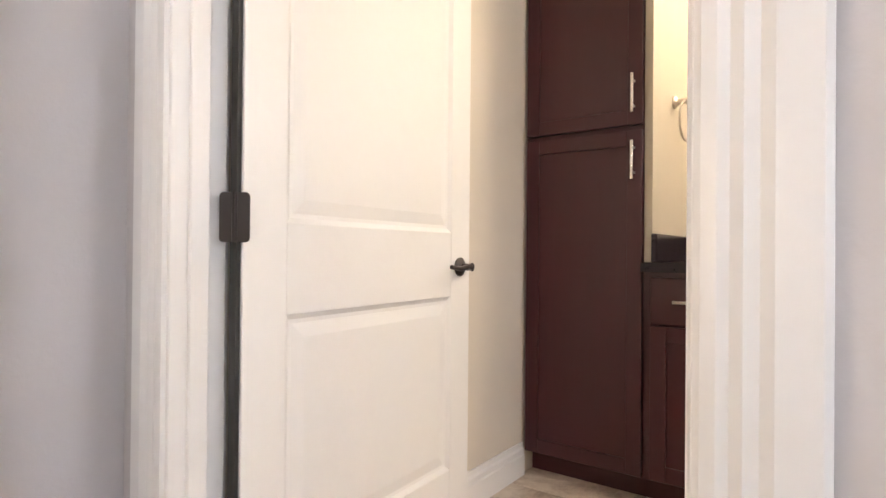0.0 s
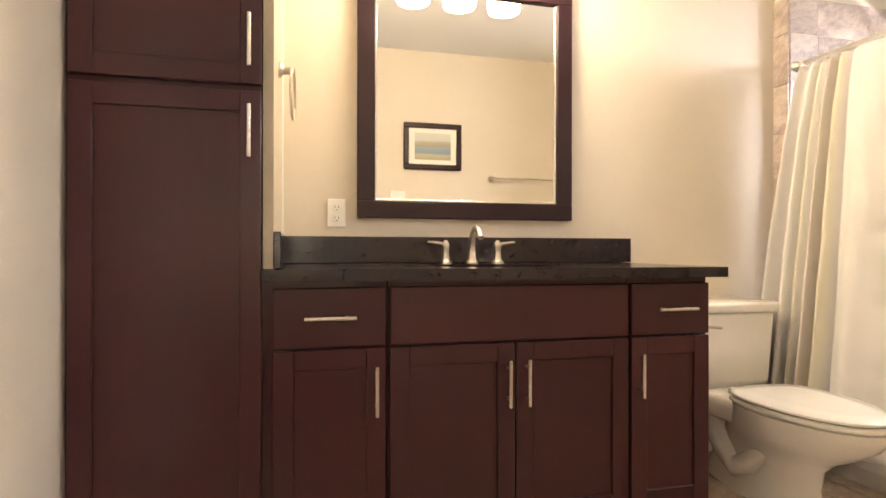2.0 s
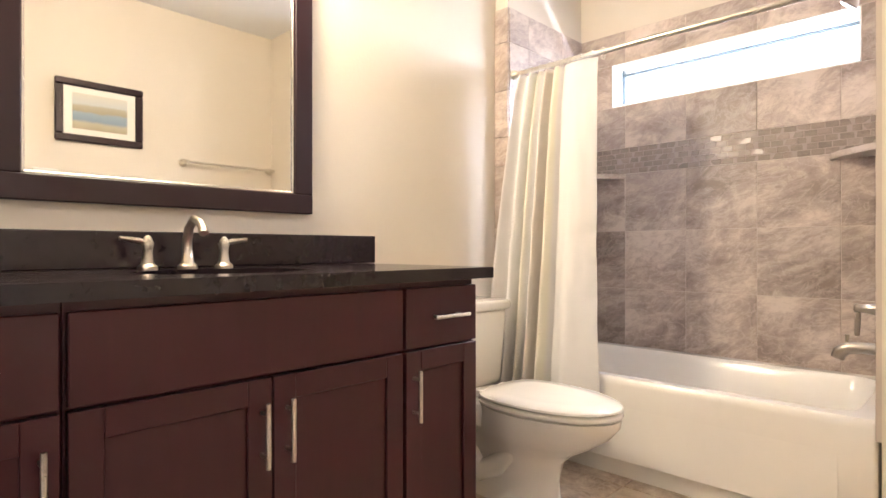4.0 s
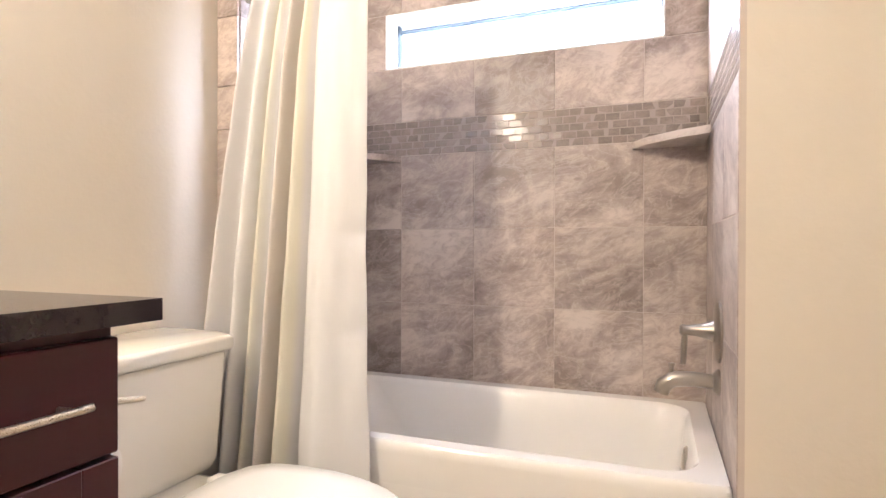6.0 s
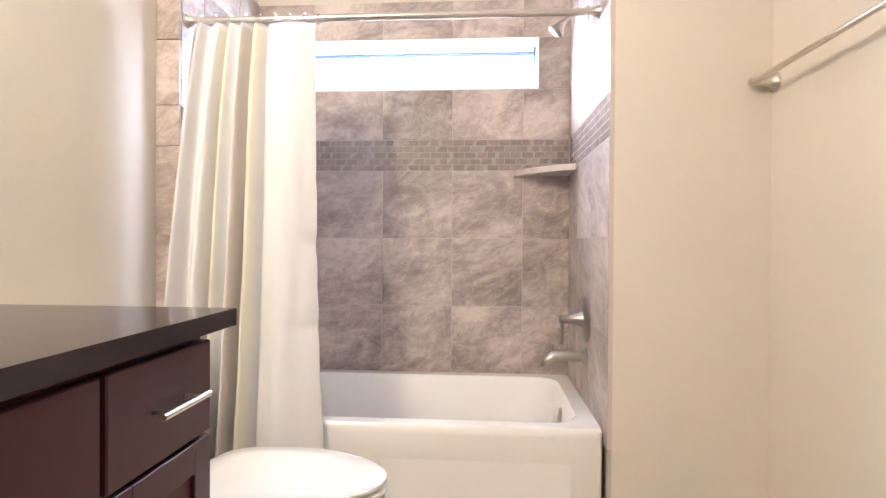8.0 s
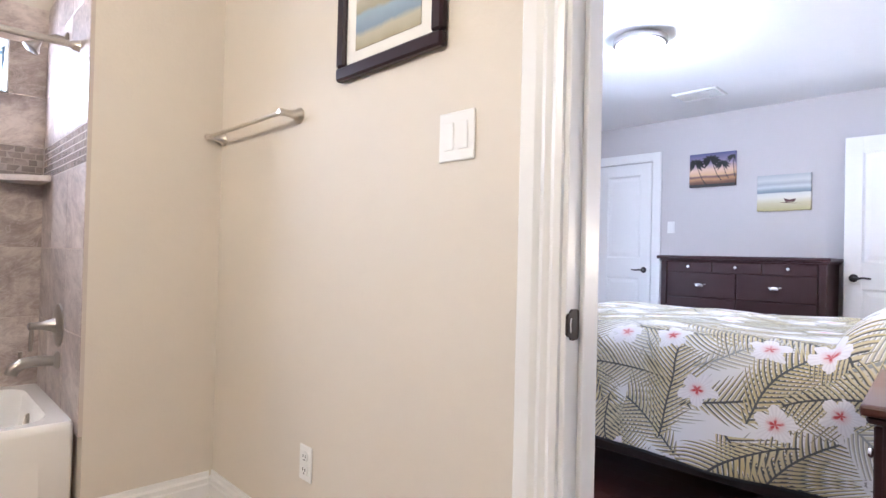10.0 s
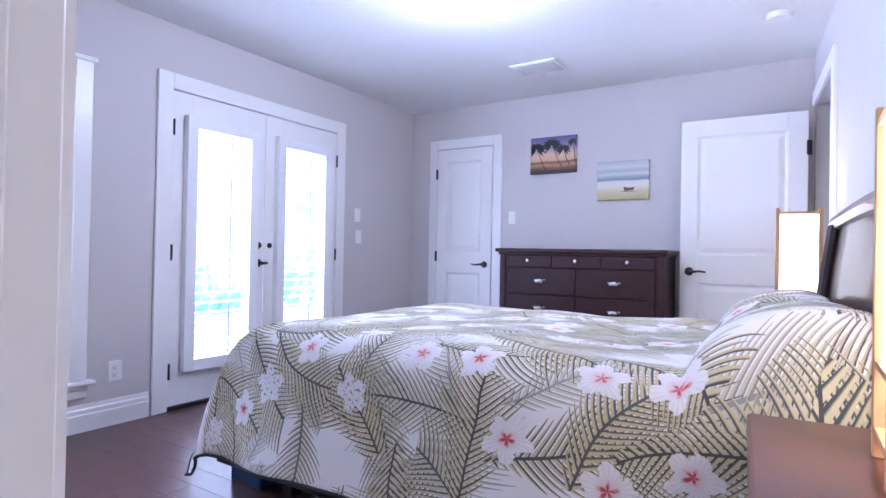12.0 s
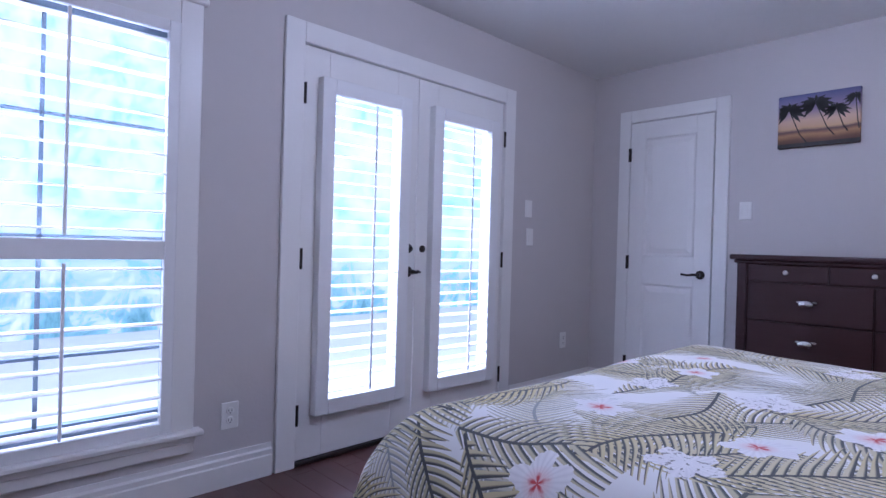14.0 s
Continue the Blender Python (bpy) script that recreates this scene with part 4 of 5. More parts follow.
def plate(name, label, m, w, h, kind):
    """A wall plate; x across, z up, facing -y."""
    p = thing(name, label, kind, m)
    part("cover", boxed(-w / 2, -0.006, -h / 2, w / 2, 0, h / 2, bevel=0.003), "plastic", p)
    if kind == "outlet":
        for s in (-1, 1):
            bm = lathed([(0.017, 0), (0.017, 0.0025), (0.0155, 0.0035)], pose(0, -0.006, 0.021 * s, 90), 16)
            part("socket", bm, "plastic", p)
            bm = boxed(-0.008, -0.0105, 0.021 * s - 0.002, -0.0055, -0.009, 0.021 * s + 0.007)
            box(bm, 0.0055, -0.0105, 0.021 * s - 0.002, 0.008, -0.009, 0.021 * s + 0.007)
            box(bm, -0.0025, -0.0105, 0.021 * s - 0.011, 0.0025, -0.009, 0.021 * s - 0.007)
            part("slot", bm, "slot", p)
    else:
        n = max(1, round(w / 0.058)) if w > 0.09 else 1
        for i in range(n):
            cx = (i - (n - 1) / 2) * 0.046
            bm = boxed(cx - 0.0165, -0.009, -0.033, cx + 0.0165, -0.006, 0.033, bevel=0.0015)
            bm.transform(Matrix.Rotation(radians(1.5), 4, "X"))
            part("rocker", bm, "plastic", p)
    return p


plate("outlet", "white double outlet on the wall over the backsplash", pose(0.052, YV, 1.064), 0.072, 0.110, "outlet")
plate("light_switch", "white double rocker light switch", pose(0.619, 0, 1.310, 0, 0, 180), 0.118, 0.118, "light switch")
plate("outlet", "white low outlet on the bathroom wall", pose(1.255, 0, 0.360, 0, 0, 180), 0.072, 0.112, "outlet")
plate("light_switch", "white light switch beside the closet door", pose(2.12, YF, 1.365, 0, 0, 180), 0.075, 0.118, "light switch")
for y, z, kd in ((-3.76, 1.355, "light switch"), (-3.78, 1.16, "light switch"), (-4.22, 0.40, "outlet"), (-1.68, 0.31, "outlet")):
    plate("outlet" if kd == "outlet" else "light_switch", "white wall plate on the greige window wall", pose(XB, y, z, 0, 0, -90) @ pose(0, 0, 0), 0.078, 0.118, kd)

# ---- toilet ----
toi = thing("toilet", "white two piece toilet with closed lid", "toilet", pose(1.642, YV - 0.075, 0, 0, 0, 0))


def oval(cx, cy, a, bf, bb, z, n=36):
    """A ring, longer to the front (-y) than to the back."""
    return [(cx + a * math.cos(t), cy + (bb if math.sin(t) > 0 else bf) * math.sin(t), z) for t in (2 * math.pi * j / n for j in range(n))]


def loft(bm, rings, cap0=True, cap1=True):
    vr = [[bm.verts.new(p) for p in r] for r in rings]
    n = len(vr[0])
    for a, b in zip(vr, vr[1:]):
        for j in range(n):
            bm.faces.new((a[j], a[(j + 1) % n], b[(j + 1) % n], b[j]))
    if cap0:
        bm.faces.new(vr[0][::-1])
    if cap1:
        bm.faces.new(vr[-1])
    return bm


CY = -0.515
bm = loft(bmesh.new(), [oval(0, CY + 0.15, 0.112, 0.235, 0.30, 0.0), oval(0, CY + 0.15, 0.106, 0.225, 0.29, 0.03), oval(0, CY + 0.14, 0.096, 0.21, 0.27, 0.09), oval(0, CY + 0.12, 0.096, 0.205, 0.26, 0.16), oval(0, CY + 0.09, 0.112, 0.215, 0.26, 0.20), oval(0, CY + 0.05, 0.146, 0.250, 0.26, 0.24), oval(0, CY + 0.02, 0.172, 0.285, 0.26, 0.285), oval(0, CY, 0.183, 0.298, 0.25, 0.325), oval(0, CY, 0.186, 0.302, 0.25, 0.352), oval(0, CY, 0.172, 0.29, 0.24, 0.357)])
part("bowl", bm, "ceramic", toi, "", True)
for s in (-1, 1):
    part("trapway", tubed([(0.075 * s, CY + 0.06, 0.20), (0.080 * s, CY + 0.13, 0.13), (0.078 * s, CY + 0.20, 0.09), (0.074 * s, CY + 0.27, 0.14), (0.070 * s, CY + 0.33, 0.22), (0.062 * s, CY + 0.38, 0.28)], [0.03, 0.044, 0.05, 0.052, 0.055, 0.06], 14), "ceramic", toi, "", True)
bm = boxed(-0.15, -0.36, 0.26, 0.15, -0.02, 0.352, bevel=0.03, seg=3)
part("deck", bm, "ceramic", toi, "", True)


def lid_ring(grow, z, n=44):
    """Egg-shaped in front, nearly straight across the hinges."""
    out = []
    for t in (2 * math.pi * j / n for j in range(n)):
        c, q = math.cos(t), math.sin(t)
        if q > 0:
            c, q = math.copysign(abs(c) ** 0.62, c), q ** 0.62
        out.append(((0.185 + grow) * c * (0.86 if q > 0.9 else 1.0), CY + ((0.205 if q > 0 else 0.305) + grow) * q, z))
    return out


part("seat", loft(bmesh.new(), [lid_ring(-0.004, 0.358), lid_ring(0.003, 0.364), lid_ring(0.003, 0.372), lid_ring(-0.004, 0.377)]), "ceramic", toi, "", True)
part("lid", loft(bmesh.new(), [lid_ring(-0.006, 0.380), lid_ring(0.001, 0.385), lid_ring(0.0, 0.392), lid_ring(-0.012, 0.399), lid_ring(-0.07, 0.403)]), "ceramic", toi, "", True)
for s in (-1, 1):
    part("hinge_cap", boxed(0.075 * s - 0.022, CY + 0.20, 0.355, 0.075 * s + 0.022, CY + 0.245, 0.385, bevel=0.008, seg=2), "ceramic", toi, "", True)
bm = loft(bmesh.new(), [[(x, y, z) for x, y in ((-a, 0.06), (a, 0.06), (a, -d * 0.7), (a * 0.86, -d), (-a * 0.86, -d), (-a, -d * 0.7))] for a, d, z in ((0.20, 0.17, 0.345), (0.215, 0.185, 0.37), (0.228, 0.205, 0.665))])
bmesh.ops.bevel(bm, geom=[e for e in bm.edges], offset=0.018, segments=3, profile=0.5, affect="EDGES", clamp_overlap=True)
part("tank", bm, "ceramic", toi, "", True)
bm = loft(bmesh.new(), [[(x, y, z) for x, y in ((-a, 0.062), (a, 0.062), (a, -d * 0.72), (a * 0.85, -d), (-a * 0.85, -d), (-a, -d * 0.72))] for a, d, z in ((0.236, 0.215, 0.667), (0.240, 0.222, 0.675), (0.240, 0.222, 0.700), (0.232, 0.212, 0.708))])
bmesh.ops.bevel(bm, geom=[e for e in bm.edges], offset=0.006, segments=2, profile=0.5, affect="EDGES", clamp_overlap=True)
part("tank_lid", bm, "ceramic", toi, "", True)
part("flush_lever", tubed([(-0.17, -0.20, 0.62), (-0.17, -0.225, 0.62), (-0.12, -0.235, 0.615), (-0.09, -0.235, 0.61)], [0.012, 0.008, 0.007, 0.006], 8), "nickel", toi, "nickel flush lever", True)
tp = thing("toilet_paper_holder", "nickel toilet paper holder with white roll", "paper holder", pose(1.227, 1.62, 0.58))
part("arm", tubed([(0, 0, 0.0), (0.05, 0, 0.0), (0.06, -0.02, 0.0), (0.06, -0.14, 0.0)], 0.006, 8), "nickel", tp, "", True)
bm = lathed([(0.052, -0.05), (0.054, -0.048), (0.054, 0.048), (0.052, 0.05)], pose(0.06, -0.075, -0.01, 90), 28)
part("paper_roll", bm, "paper", tp, "white toilet paper roll", True)

# ---- tub and surround ----
tub = thing("bathtub", "white enamel alcove bathtub with smooth apron", "bathtub", pose(0, 0, 0))
tx0, tx1, ty0, ty1, tz = TX + 0.004, XE - 0.014, YT + 0.003, YA - 0.014, 0.405


def rr(x0, y0, x1, y1, r, z, n=7):
    pts = []
    for cx, cy, a0 in ((x1 - r, y1 - r, 0), (x0 + r, y1 - r, 90), (x0 + r, y0 + r, 180), (x1 - r, y0 + r, 270)):
        pts += [(cx + r * math.cos(radians(a0 + 90 * j / n)), cy + r * math.sin(radians(a0 + 90 * j / n)), z) for j in range(n + 1)]
    return pts


bm = loft(bmesh.new(), [rr(tx0 + 0.03, ty0, tx1, ty1, 0.012, 0.0), rr(tx0 + 0.022, ty0, tx1, ty1, 0.012, 0.08), rr(tx0 + 0.008, ty0, tx1, ty1, 0.012, 0.10), rr(tx0, ty0, tx1, ty1, 0.014, tz - 0.03), rr(tx0 + 0.002, ty0, tx1, ty1, 0.014, tz - 0.010), rr(tx0 + 0.012, ty0 + 0.004, tx1, ty1, 0.014, tz), rr(tx0 + 0.06, ty0 + 0.06, tx1 - 0.05, ty1 - 0.07, 0.10, tz - 0.001), rr(tx0 + 0.075, ty0 + 0.072, tx1 - 0.065, ty1 - 0.085, 0.10, tz - 0.02), rr(tx0 + 0.10, ty0 + 0.10, tx1 - 0.09, ty1 - 0.25, 0.12, 0.13), rr(tx0 + 0.16, ty0 + 0.22, tx1 - 0.15, ty1 - 0.36, 0.12, 0.09)])
part("shell", bm, "tub", tub, "", True)
bm = round_plate(bmesh.new(), ty0 + 0.10, 0.075, ty1 - 0.10, tz - 0.055, 0.006, 0.06)
bm.transform(pose(tx0 + 0.0085, 0, 0, 0, 0, 90))
part("apron_panel", bm, "tub", tub)
part("overflow", lathed([(0.034, 0), (0.034, 0.006), (0.027, 0.012), (0.01, 0.013)], pose(2.43, ty0 + 0.080, 0.325, -82), 20), "nickel", tub, "nickel overflow cover", True)
val = thing("tub_valve", "brushed nickel tub valve with lever", "tub valve", pose(2.34, YT + 0.003, 0.715))
part("escutcheon", lathed([(0.085, 0), (0.085, 0.006), (0.075, 0.012), (0.035, 0.016)], pose(0, 0, 0, -90), 32), "satin", val, "", True)
bm = lathed([(0.032, 0.014), (0.024, 0.03), (0.016, 0.06), (0.014, 0.085), (0.017, 0.095), (0.010, 0.102)], pose(0, 0, 0, -90), 20)
tube(bm, [(0, 0.088, -0.005), (-0.004, 0.09, -0.04), (-0.006, 0.092, -0.095)], [0.006, 0.009, 0.007], 8)
part("lever", bm, "satin", val, "", True)
spo = thing("tub_spout", "brushed nickel tub spout with diverter knob", "tub spout", pose(2.34, YT, 0.575))
bm = lathed([(0.036, 0), (0.036, 0.008), (0.024, 0.02)], pose(0, 0, 0, -90), 20)
tube(bm, [(0, 0.01, 0), (0, 0.07, 0.004), (0, 0.12, 0.0), (0, 0.145, -0.018), (0, 0.152, -0.04)], [0.020, 0.021, 0.022, 0.022, 0.021], 14)
tube(bm, [(0, 0.125, 0.018), (0, 0.125, 0.045)], [0.005, 0.008], 8)
part("spout", bm, "satin", spo, "", True)
shw = thing("wall_shower", "brushed nickel wall shower on a bent arm", "shower", pose(2.36, YT + 0.003, 1.855))
part("flange", lathed([(0.030, 0), (0.030, 0.005), (0.018, 0.012)], pose(0, 0, 0, -90), 20), "satin", shw, "", True)
part("arm", tubed([(0, 0, 0), (0, 0.04, 0.004), (0, 0.075, -0.012), (0, 0.095, -0.035)], 0.009, 10), "satin", shw, "", True)
part("head", lathed([(0.011, 0), (0.016, 0.015), (0.030, 0.038), (0.031, 0.046), (0.027, 0.048)], pose(0, 0.093, -0.030, 215, 0, 0), 20), "satin", shw, "", True)
rod = thing("curtain_rod", "brushed nickel shower curtain rod", "curtain rod", pose(TX + 0.085, 0, 1.775))
part("bar", tubed([(0.03, YT - 0.012, 0), (0.03, YA, 0)], 0.0125, 14), "nickel", rod, "", True)
for y, a in ((YT - 0.012, -90), (YA, 90)):
    part("flange", lathed([(0.032, 0), (0.032, 0.006), (0.020, 0.02), (0.016, 0.04)], pose(0.03, y, 0, a), 18), "nickel", rod, "", True)

# shower curtain, drawn aside
cur = thing("shower_curtain", "cream striped shower curtain drawn to the wall", "curtain", pose(0, 0, 0))
CX, cy0, cy1, ct, cb, NU, NV = TX + 0.085, 1.90, 1.365, 1.745, 0.14, 300, 60
vs, fs, uvs = [], [], []
for j in range(NV + 1):
    fz = j / NV
    z = ct + (cb - ct) * fz
    for i in range(NU + 1):
        s = i / NU
        # tight folds over the first two thirds, then one broad smooth panel
        if s < 0.62:
            ph = 2 * math.pi * 5.5 * s / 0.62 + 0.7 * math.sin(s * 17) + 0.3 * math.sin(fz * 2.2)
            depth = (0.030 + 0.045 * fz) * math.sin(ph) * (0.7 + 0.3 * math.sin(s * 31))
        else:
            e = (s - 0.62) / 0.38
            depth = -(0.018 + 0.030 * fz) * math.sin(math.pi * e) + 0.010 * math.sin(e * 9 + fz * 2) * fz
        lean = 0.11 * fz ** 0.8 * (1 - s) ** 0.7
        yy = cy0 + (cy1 - cy0) * s * (0.86 + 0.14 * fz) + 0.035 * (1 - fz) * -(1 - s) + 0.012 * math.sin(fz * 4 + s * 6) * fz
        xx = CX - 0.115 * fz ** 0.7 - lean + depth + 0.006 * noise.noise((s * 12, fz * 9, 0))
        edge = max(0.0, (s - 0.70) / 0.30) ** 1.5
        for fc, dp in ((0.335, 0.008), (0.475, 0.022), (0.56, 0.010), (0.645, 0.016), (0.80, 0.008)):
            dent = dp * edge * math.exp(-((fz - fc + 0.06 * (1 - s)) / 0.016) ** 2)
            xx += dent
            yy += dent * 0.5
        vs.append((xx, yy, z))
        uvs.append((s, fz))
for j in range(NV):
    for i in range(NU):
        a = j * (NU + 1) + i
        fs.append((a, a + 1, a + NU + 2, a + NU + 1))
me = bpy.data.meshes.new("cloth")
me.from_pydata(vs, [], fs)
lay = me.uv_layers.new(name="UVMap")
for lp in me.loops:
    lay.data[lp.index].uv = uvs[lp.vertex_index]
me.materials.append(M["curtain"])
me.polygons.foreach_set("use_smooth", [True] * len(me.polygons))
cl_ = new("cloth", me)
cl_.parent = cur
sol = cl_.modifiers.new("thickness", "SOLIDIFY")
sol.thickness = 0.0015
for i in range(9):
    y = cy0 - 0.04 - i * (cy0 - cy1 - 0.11) / 8
    pts = [(CX + 0.030 + 0.019 * math.sin(a), y, 1.767 + 0.026 * math.cos(a)) for a in (2 * math.pi * q / 16 for q in range(17))]
    part("hook_ring", tubed(pts, 0.0022, 6, False), "nickel", cur, "nickel curtain ring", True)

# corner shelves
for yy, s, nm in ((YT + 0.012, 1, 0.24), (YA - 0.014, -1, 0.26)):
    bm = bmesh.new()
    p = [(XE - 0.014, yy), (XE - 0.014, yy + s * nm), (XE - 0.10, yy + s * nm * 0.80), (XE - nm * 0.82, yy + s * 0.09), (XE - nm - 0.01, yy)]
    loft(bm, [[(*c, 1.300) for c in p], [(*c, 1.325) for c in p]])
    solid("corner_shelf", bm, "tile", "grey brown stone corner shelf in the tub surround", "shelf", group="tub corner shelves")

# bathroom wall things
pic = thing("framed_picture", "framed coastal picture with white mat and dark frame", "picture", pose(0.884, 0, 1.71, 0, 0, 180))
w2, h2, fw = 0.226, 0.177, 0.040
bm = boxed(-w2, -0.028, -h2, w2, -0.002, -h2 + fw, bevel=0.006)
box(bm, -w2, -0.028, h2 - fw, w2, -0.002, h2, bevel=0.006)
box(bm, -w2, -0.0275, -h2 + fw, -w2 + fw, -0.002, h2 - fw, bevel=0.006)
box(bm, w2 - fw, -0.0275, -h2 + fw, w2, -0.002, h2 - fw, bevel=0.006)
part("frame", bm, "frame_wood", pic)
part("mat", boxed(-w2 + fw, -0.014, -h2 + fw, w2 - fw, -0.004, h2 - fw), "mat_white", pic, "white picture mat")
part("print", boxed(-w2 + fw + 0.045, -0.016, -h2 + fw + 0.035, w2 - fw - 0.045, -0.0145, h2 - fw - 0.035), "seascape", pic, "hazy blue and tan coast print")
tb = thing("towel_bar", "brushed nickel towel bar, empty", "towel bar", pose(1.655, 0, 1.478))
part("bar", tubed([(-0.30, 0.065, 0), (0.30, 0.065, 0)], 0.008, 10), "nickel", tb, "", True)
for s in (-1, 1):
    part("post", lathed([(0.026, 0), (0.026, 0.008), (0.015, 0.02), (0.011, 0.05), (0.013, 0.072), (0.010, 0.078)], pose(0.30 * s, 0, 0, -90), 16), "nickel", tb, "", True)

# ---- bedroom things ----
NB = 0.72
bed = thing("bed", "queen bed with dark frame and curved headboard", "bed", pose(0, 0, 0))
part("side_rail", boxed(-0.12, -1.43, 0.16, 1.90, -1.39, 0.33, bevel=0.006), "bed_base", bed)
part("side_rail", boxed(-0.12, -2.97, 0.16, 1.90, -2.93, 0.33, bevel=0.006), "bed_base", bed)
part("foot_rail", boxed(1.86, -2.93, 0.16, 1.90, -1.43, 0.33, bevel=0.006), "bed_base", bed)
for x in (-0.09, 1.70):
    for y in (-1.62, -2.74):
        part("leg", boxed(x - 0.03, y - 0.03, 0, x + 0.03, y + 0.03, 0.18, bevel=0.006), "bed_base", bed)
part("box_spring", boxed(-0.08, -2.90, 0.24, 1.78, -1.46, 0.46, bevel=0.02, seg=2), "lining", bed)
part("mattress", boxed(-0.08, -2.83, 0.462, 1.68, -1.53, 0.690, bevel=0.06, seg=3), "lining", bed)
hb = part("headboard", bmesh.new(), "cherry", bed, "curved dark cherry headboard with upright panels")
bm = bmesh.new()
rows_ = []
for j in range(13):
    z = 0.25 + j * 0.93 / 12
    lean = -0.165 - 0.07 * ((z - 0.3) / 0.9) ** 2
    rows_.append([(lean - 0.09 * (1 - i / 16), -1.36 - 1.64 * i / 16, z + (0.012 * math.sin(math.pi * i / 16) if j == 12 else 0)) for i in range(17)])
grid = [[bm.verts.new(p) for p in r] for r in rows_]
for a, b in zip(grid, grid[1:]):
    for i in range(16):
        bm.faces.new((a[i], a[i + 1], b[i + 1], b[i]))
bmesh.ops.solidify(bm, geom=bm.faces[:], thickness=0.028)
hb.data = mesh_of("headboard", bm, "cherry", True)
bm = bmesh.new()
tube(bm, [(-0.236 - 0.09 * (1 - i / 16), -1.34 - 1.68 * i / 16, 1.19 + 0.012 * math.sin(math.pi * i / 16)) for i in range(17)], 0.036, 8)
part("top_rail", bm, "cherry", hb)
for y in (-1.355, -1.44, -2.90, -2.995):
    bm = tubed([(-0.165 - 0.055 * (y + 3.0) - 0.07 * ((z - 0.3) / 0.9) ** 2 + 0.012, y, z) for z in (0.02, 0.3, 0.6, 0.9, 1.18)], 0.022, 8)
    part("post", bm, "bed_base", hb)

# bedspread over mattress and pillows
spr = thing("bedspread", "tropical palm and hibiscus print bedspread over the bed", "bedspread", pose(0, 0, 0))
U, V = 150, 150
yc, half, foot, head = -2.18, 0.80, 1.85, -0.14
drop, EDGE = 0.44, 0.17
vs, uvs, fs = [], [], []
LU = (foot - head) + drop + 0.02
LV = 2 * (half + drop)


def fold(d, r=EDGE, out=0.24):
    """How far out and down cloth goes that runs d past the start of a rounded edge."""
    if d <= 0:
        return d, 0.0
    q = math.pi / 2 * r
    if d < q:
        return r * math.sin(d / r), r * (1 - math.cos(d / r))
    return r + out * (d - q), r + 0.97 * (d - q)


for j in range(V + 1):
    v = -LV / 2 + LV * j / V
    for i in range(U + 1):
        u = LU * i / U
        su = u - (foot - head - EDGE)
        sv = abs(v) - (half - EDGE)
        ox, dzx = fold(su, EDGE, 0.38)
        oy, dzy = fold(sv)
        x = head + (foot - head - EDGE) + ox if su > 0 else head + u
        y = (half - EDGE + oy) if sv > 0 else abs(v)
        dz = max(dzx, dzy) if min(dzx, dzy) <= 0 else (dzx ** 3 + dzy ** 3) ** (1 / 3)
        if su > 0 and sv > 0:
            dz = min(dz, drop + 0.17)
        y *= 1 if v > 0 else -1
        z = NB + 0.012 - dz
        n1 = noise.noise((u * 2.2, v * 2.2, 0.3))
        n2 = noise.noise((u * 7, v * 7, 1.3))
        z += 0.016 * n1 + 0.005 * n2
        # pillows under the cloth at the head
        pl = max(0.0, 1 - ((u - 0.07) / 0.29) ** 2) ** 0.7 if abs(u - 0.07) < 0.29 else 0.0
        side = min(1.0, max(0.0, (half + 0.02 - abs(v)) / 0.16)) ** 0.6
        gap = 1 - 0.35 * math.exp(-(v / 0.10) ** 2)
        z += 0.175 * pl * side * gap
        if sv > 0 and dzy > 0.1:
            wv = math.sin(u * 9.5 + 1.5 * math.sin(u * 3)) * 0.022 * min(1, dzy / 0.4)
            y += wv if v > 0 else -wv
        if su > 0 and dzx > 0.1:
            x += math.sin(v * 8) * 0.02 * min(1, dzx / 0.4)
        x -= 0.065 * max(0.0, min(1.6, yc + y + 3.0)) * max(0.0, 1 - u / 1.2)
        vs.append((x, yc + y, z))
        uvs.append((u, v))
for j in range(V):
    for i in range(U):
        a = j * (U + 1) + i
        fs.append((a, a + 1, a + U + 2, a + U + 1))
me = bpy.data.meshes.new("cloth")
me.from_pydata(vs, [], fs)
lay = me.uv_layers.new(name="UVMap")
for lp in me.loops:
    lay.data[lp.index].uv = uvs[lp.vertex_index]
me.materials.append(M["bedspread"])
me.polygons.foreach_set("use_smooth", [True] * len(me.polygons))
cl_ = new("cloth", me)
cl_.parent = spr
cl_.modifiers.new("thickness", "SOLIDIFY").thickness = 0.006
rim = [vs[V * (U + 1) + i] for i in range(U + 1)] + [vs[j * (U + 1) + U] for j in range(V - 1, -1, -1)] + [vs[i] for i in range(U - 1, -1, -1)]
part("piping", tubed(rim, 0.006, 6), "piping", spr, "dark grey piped hem")


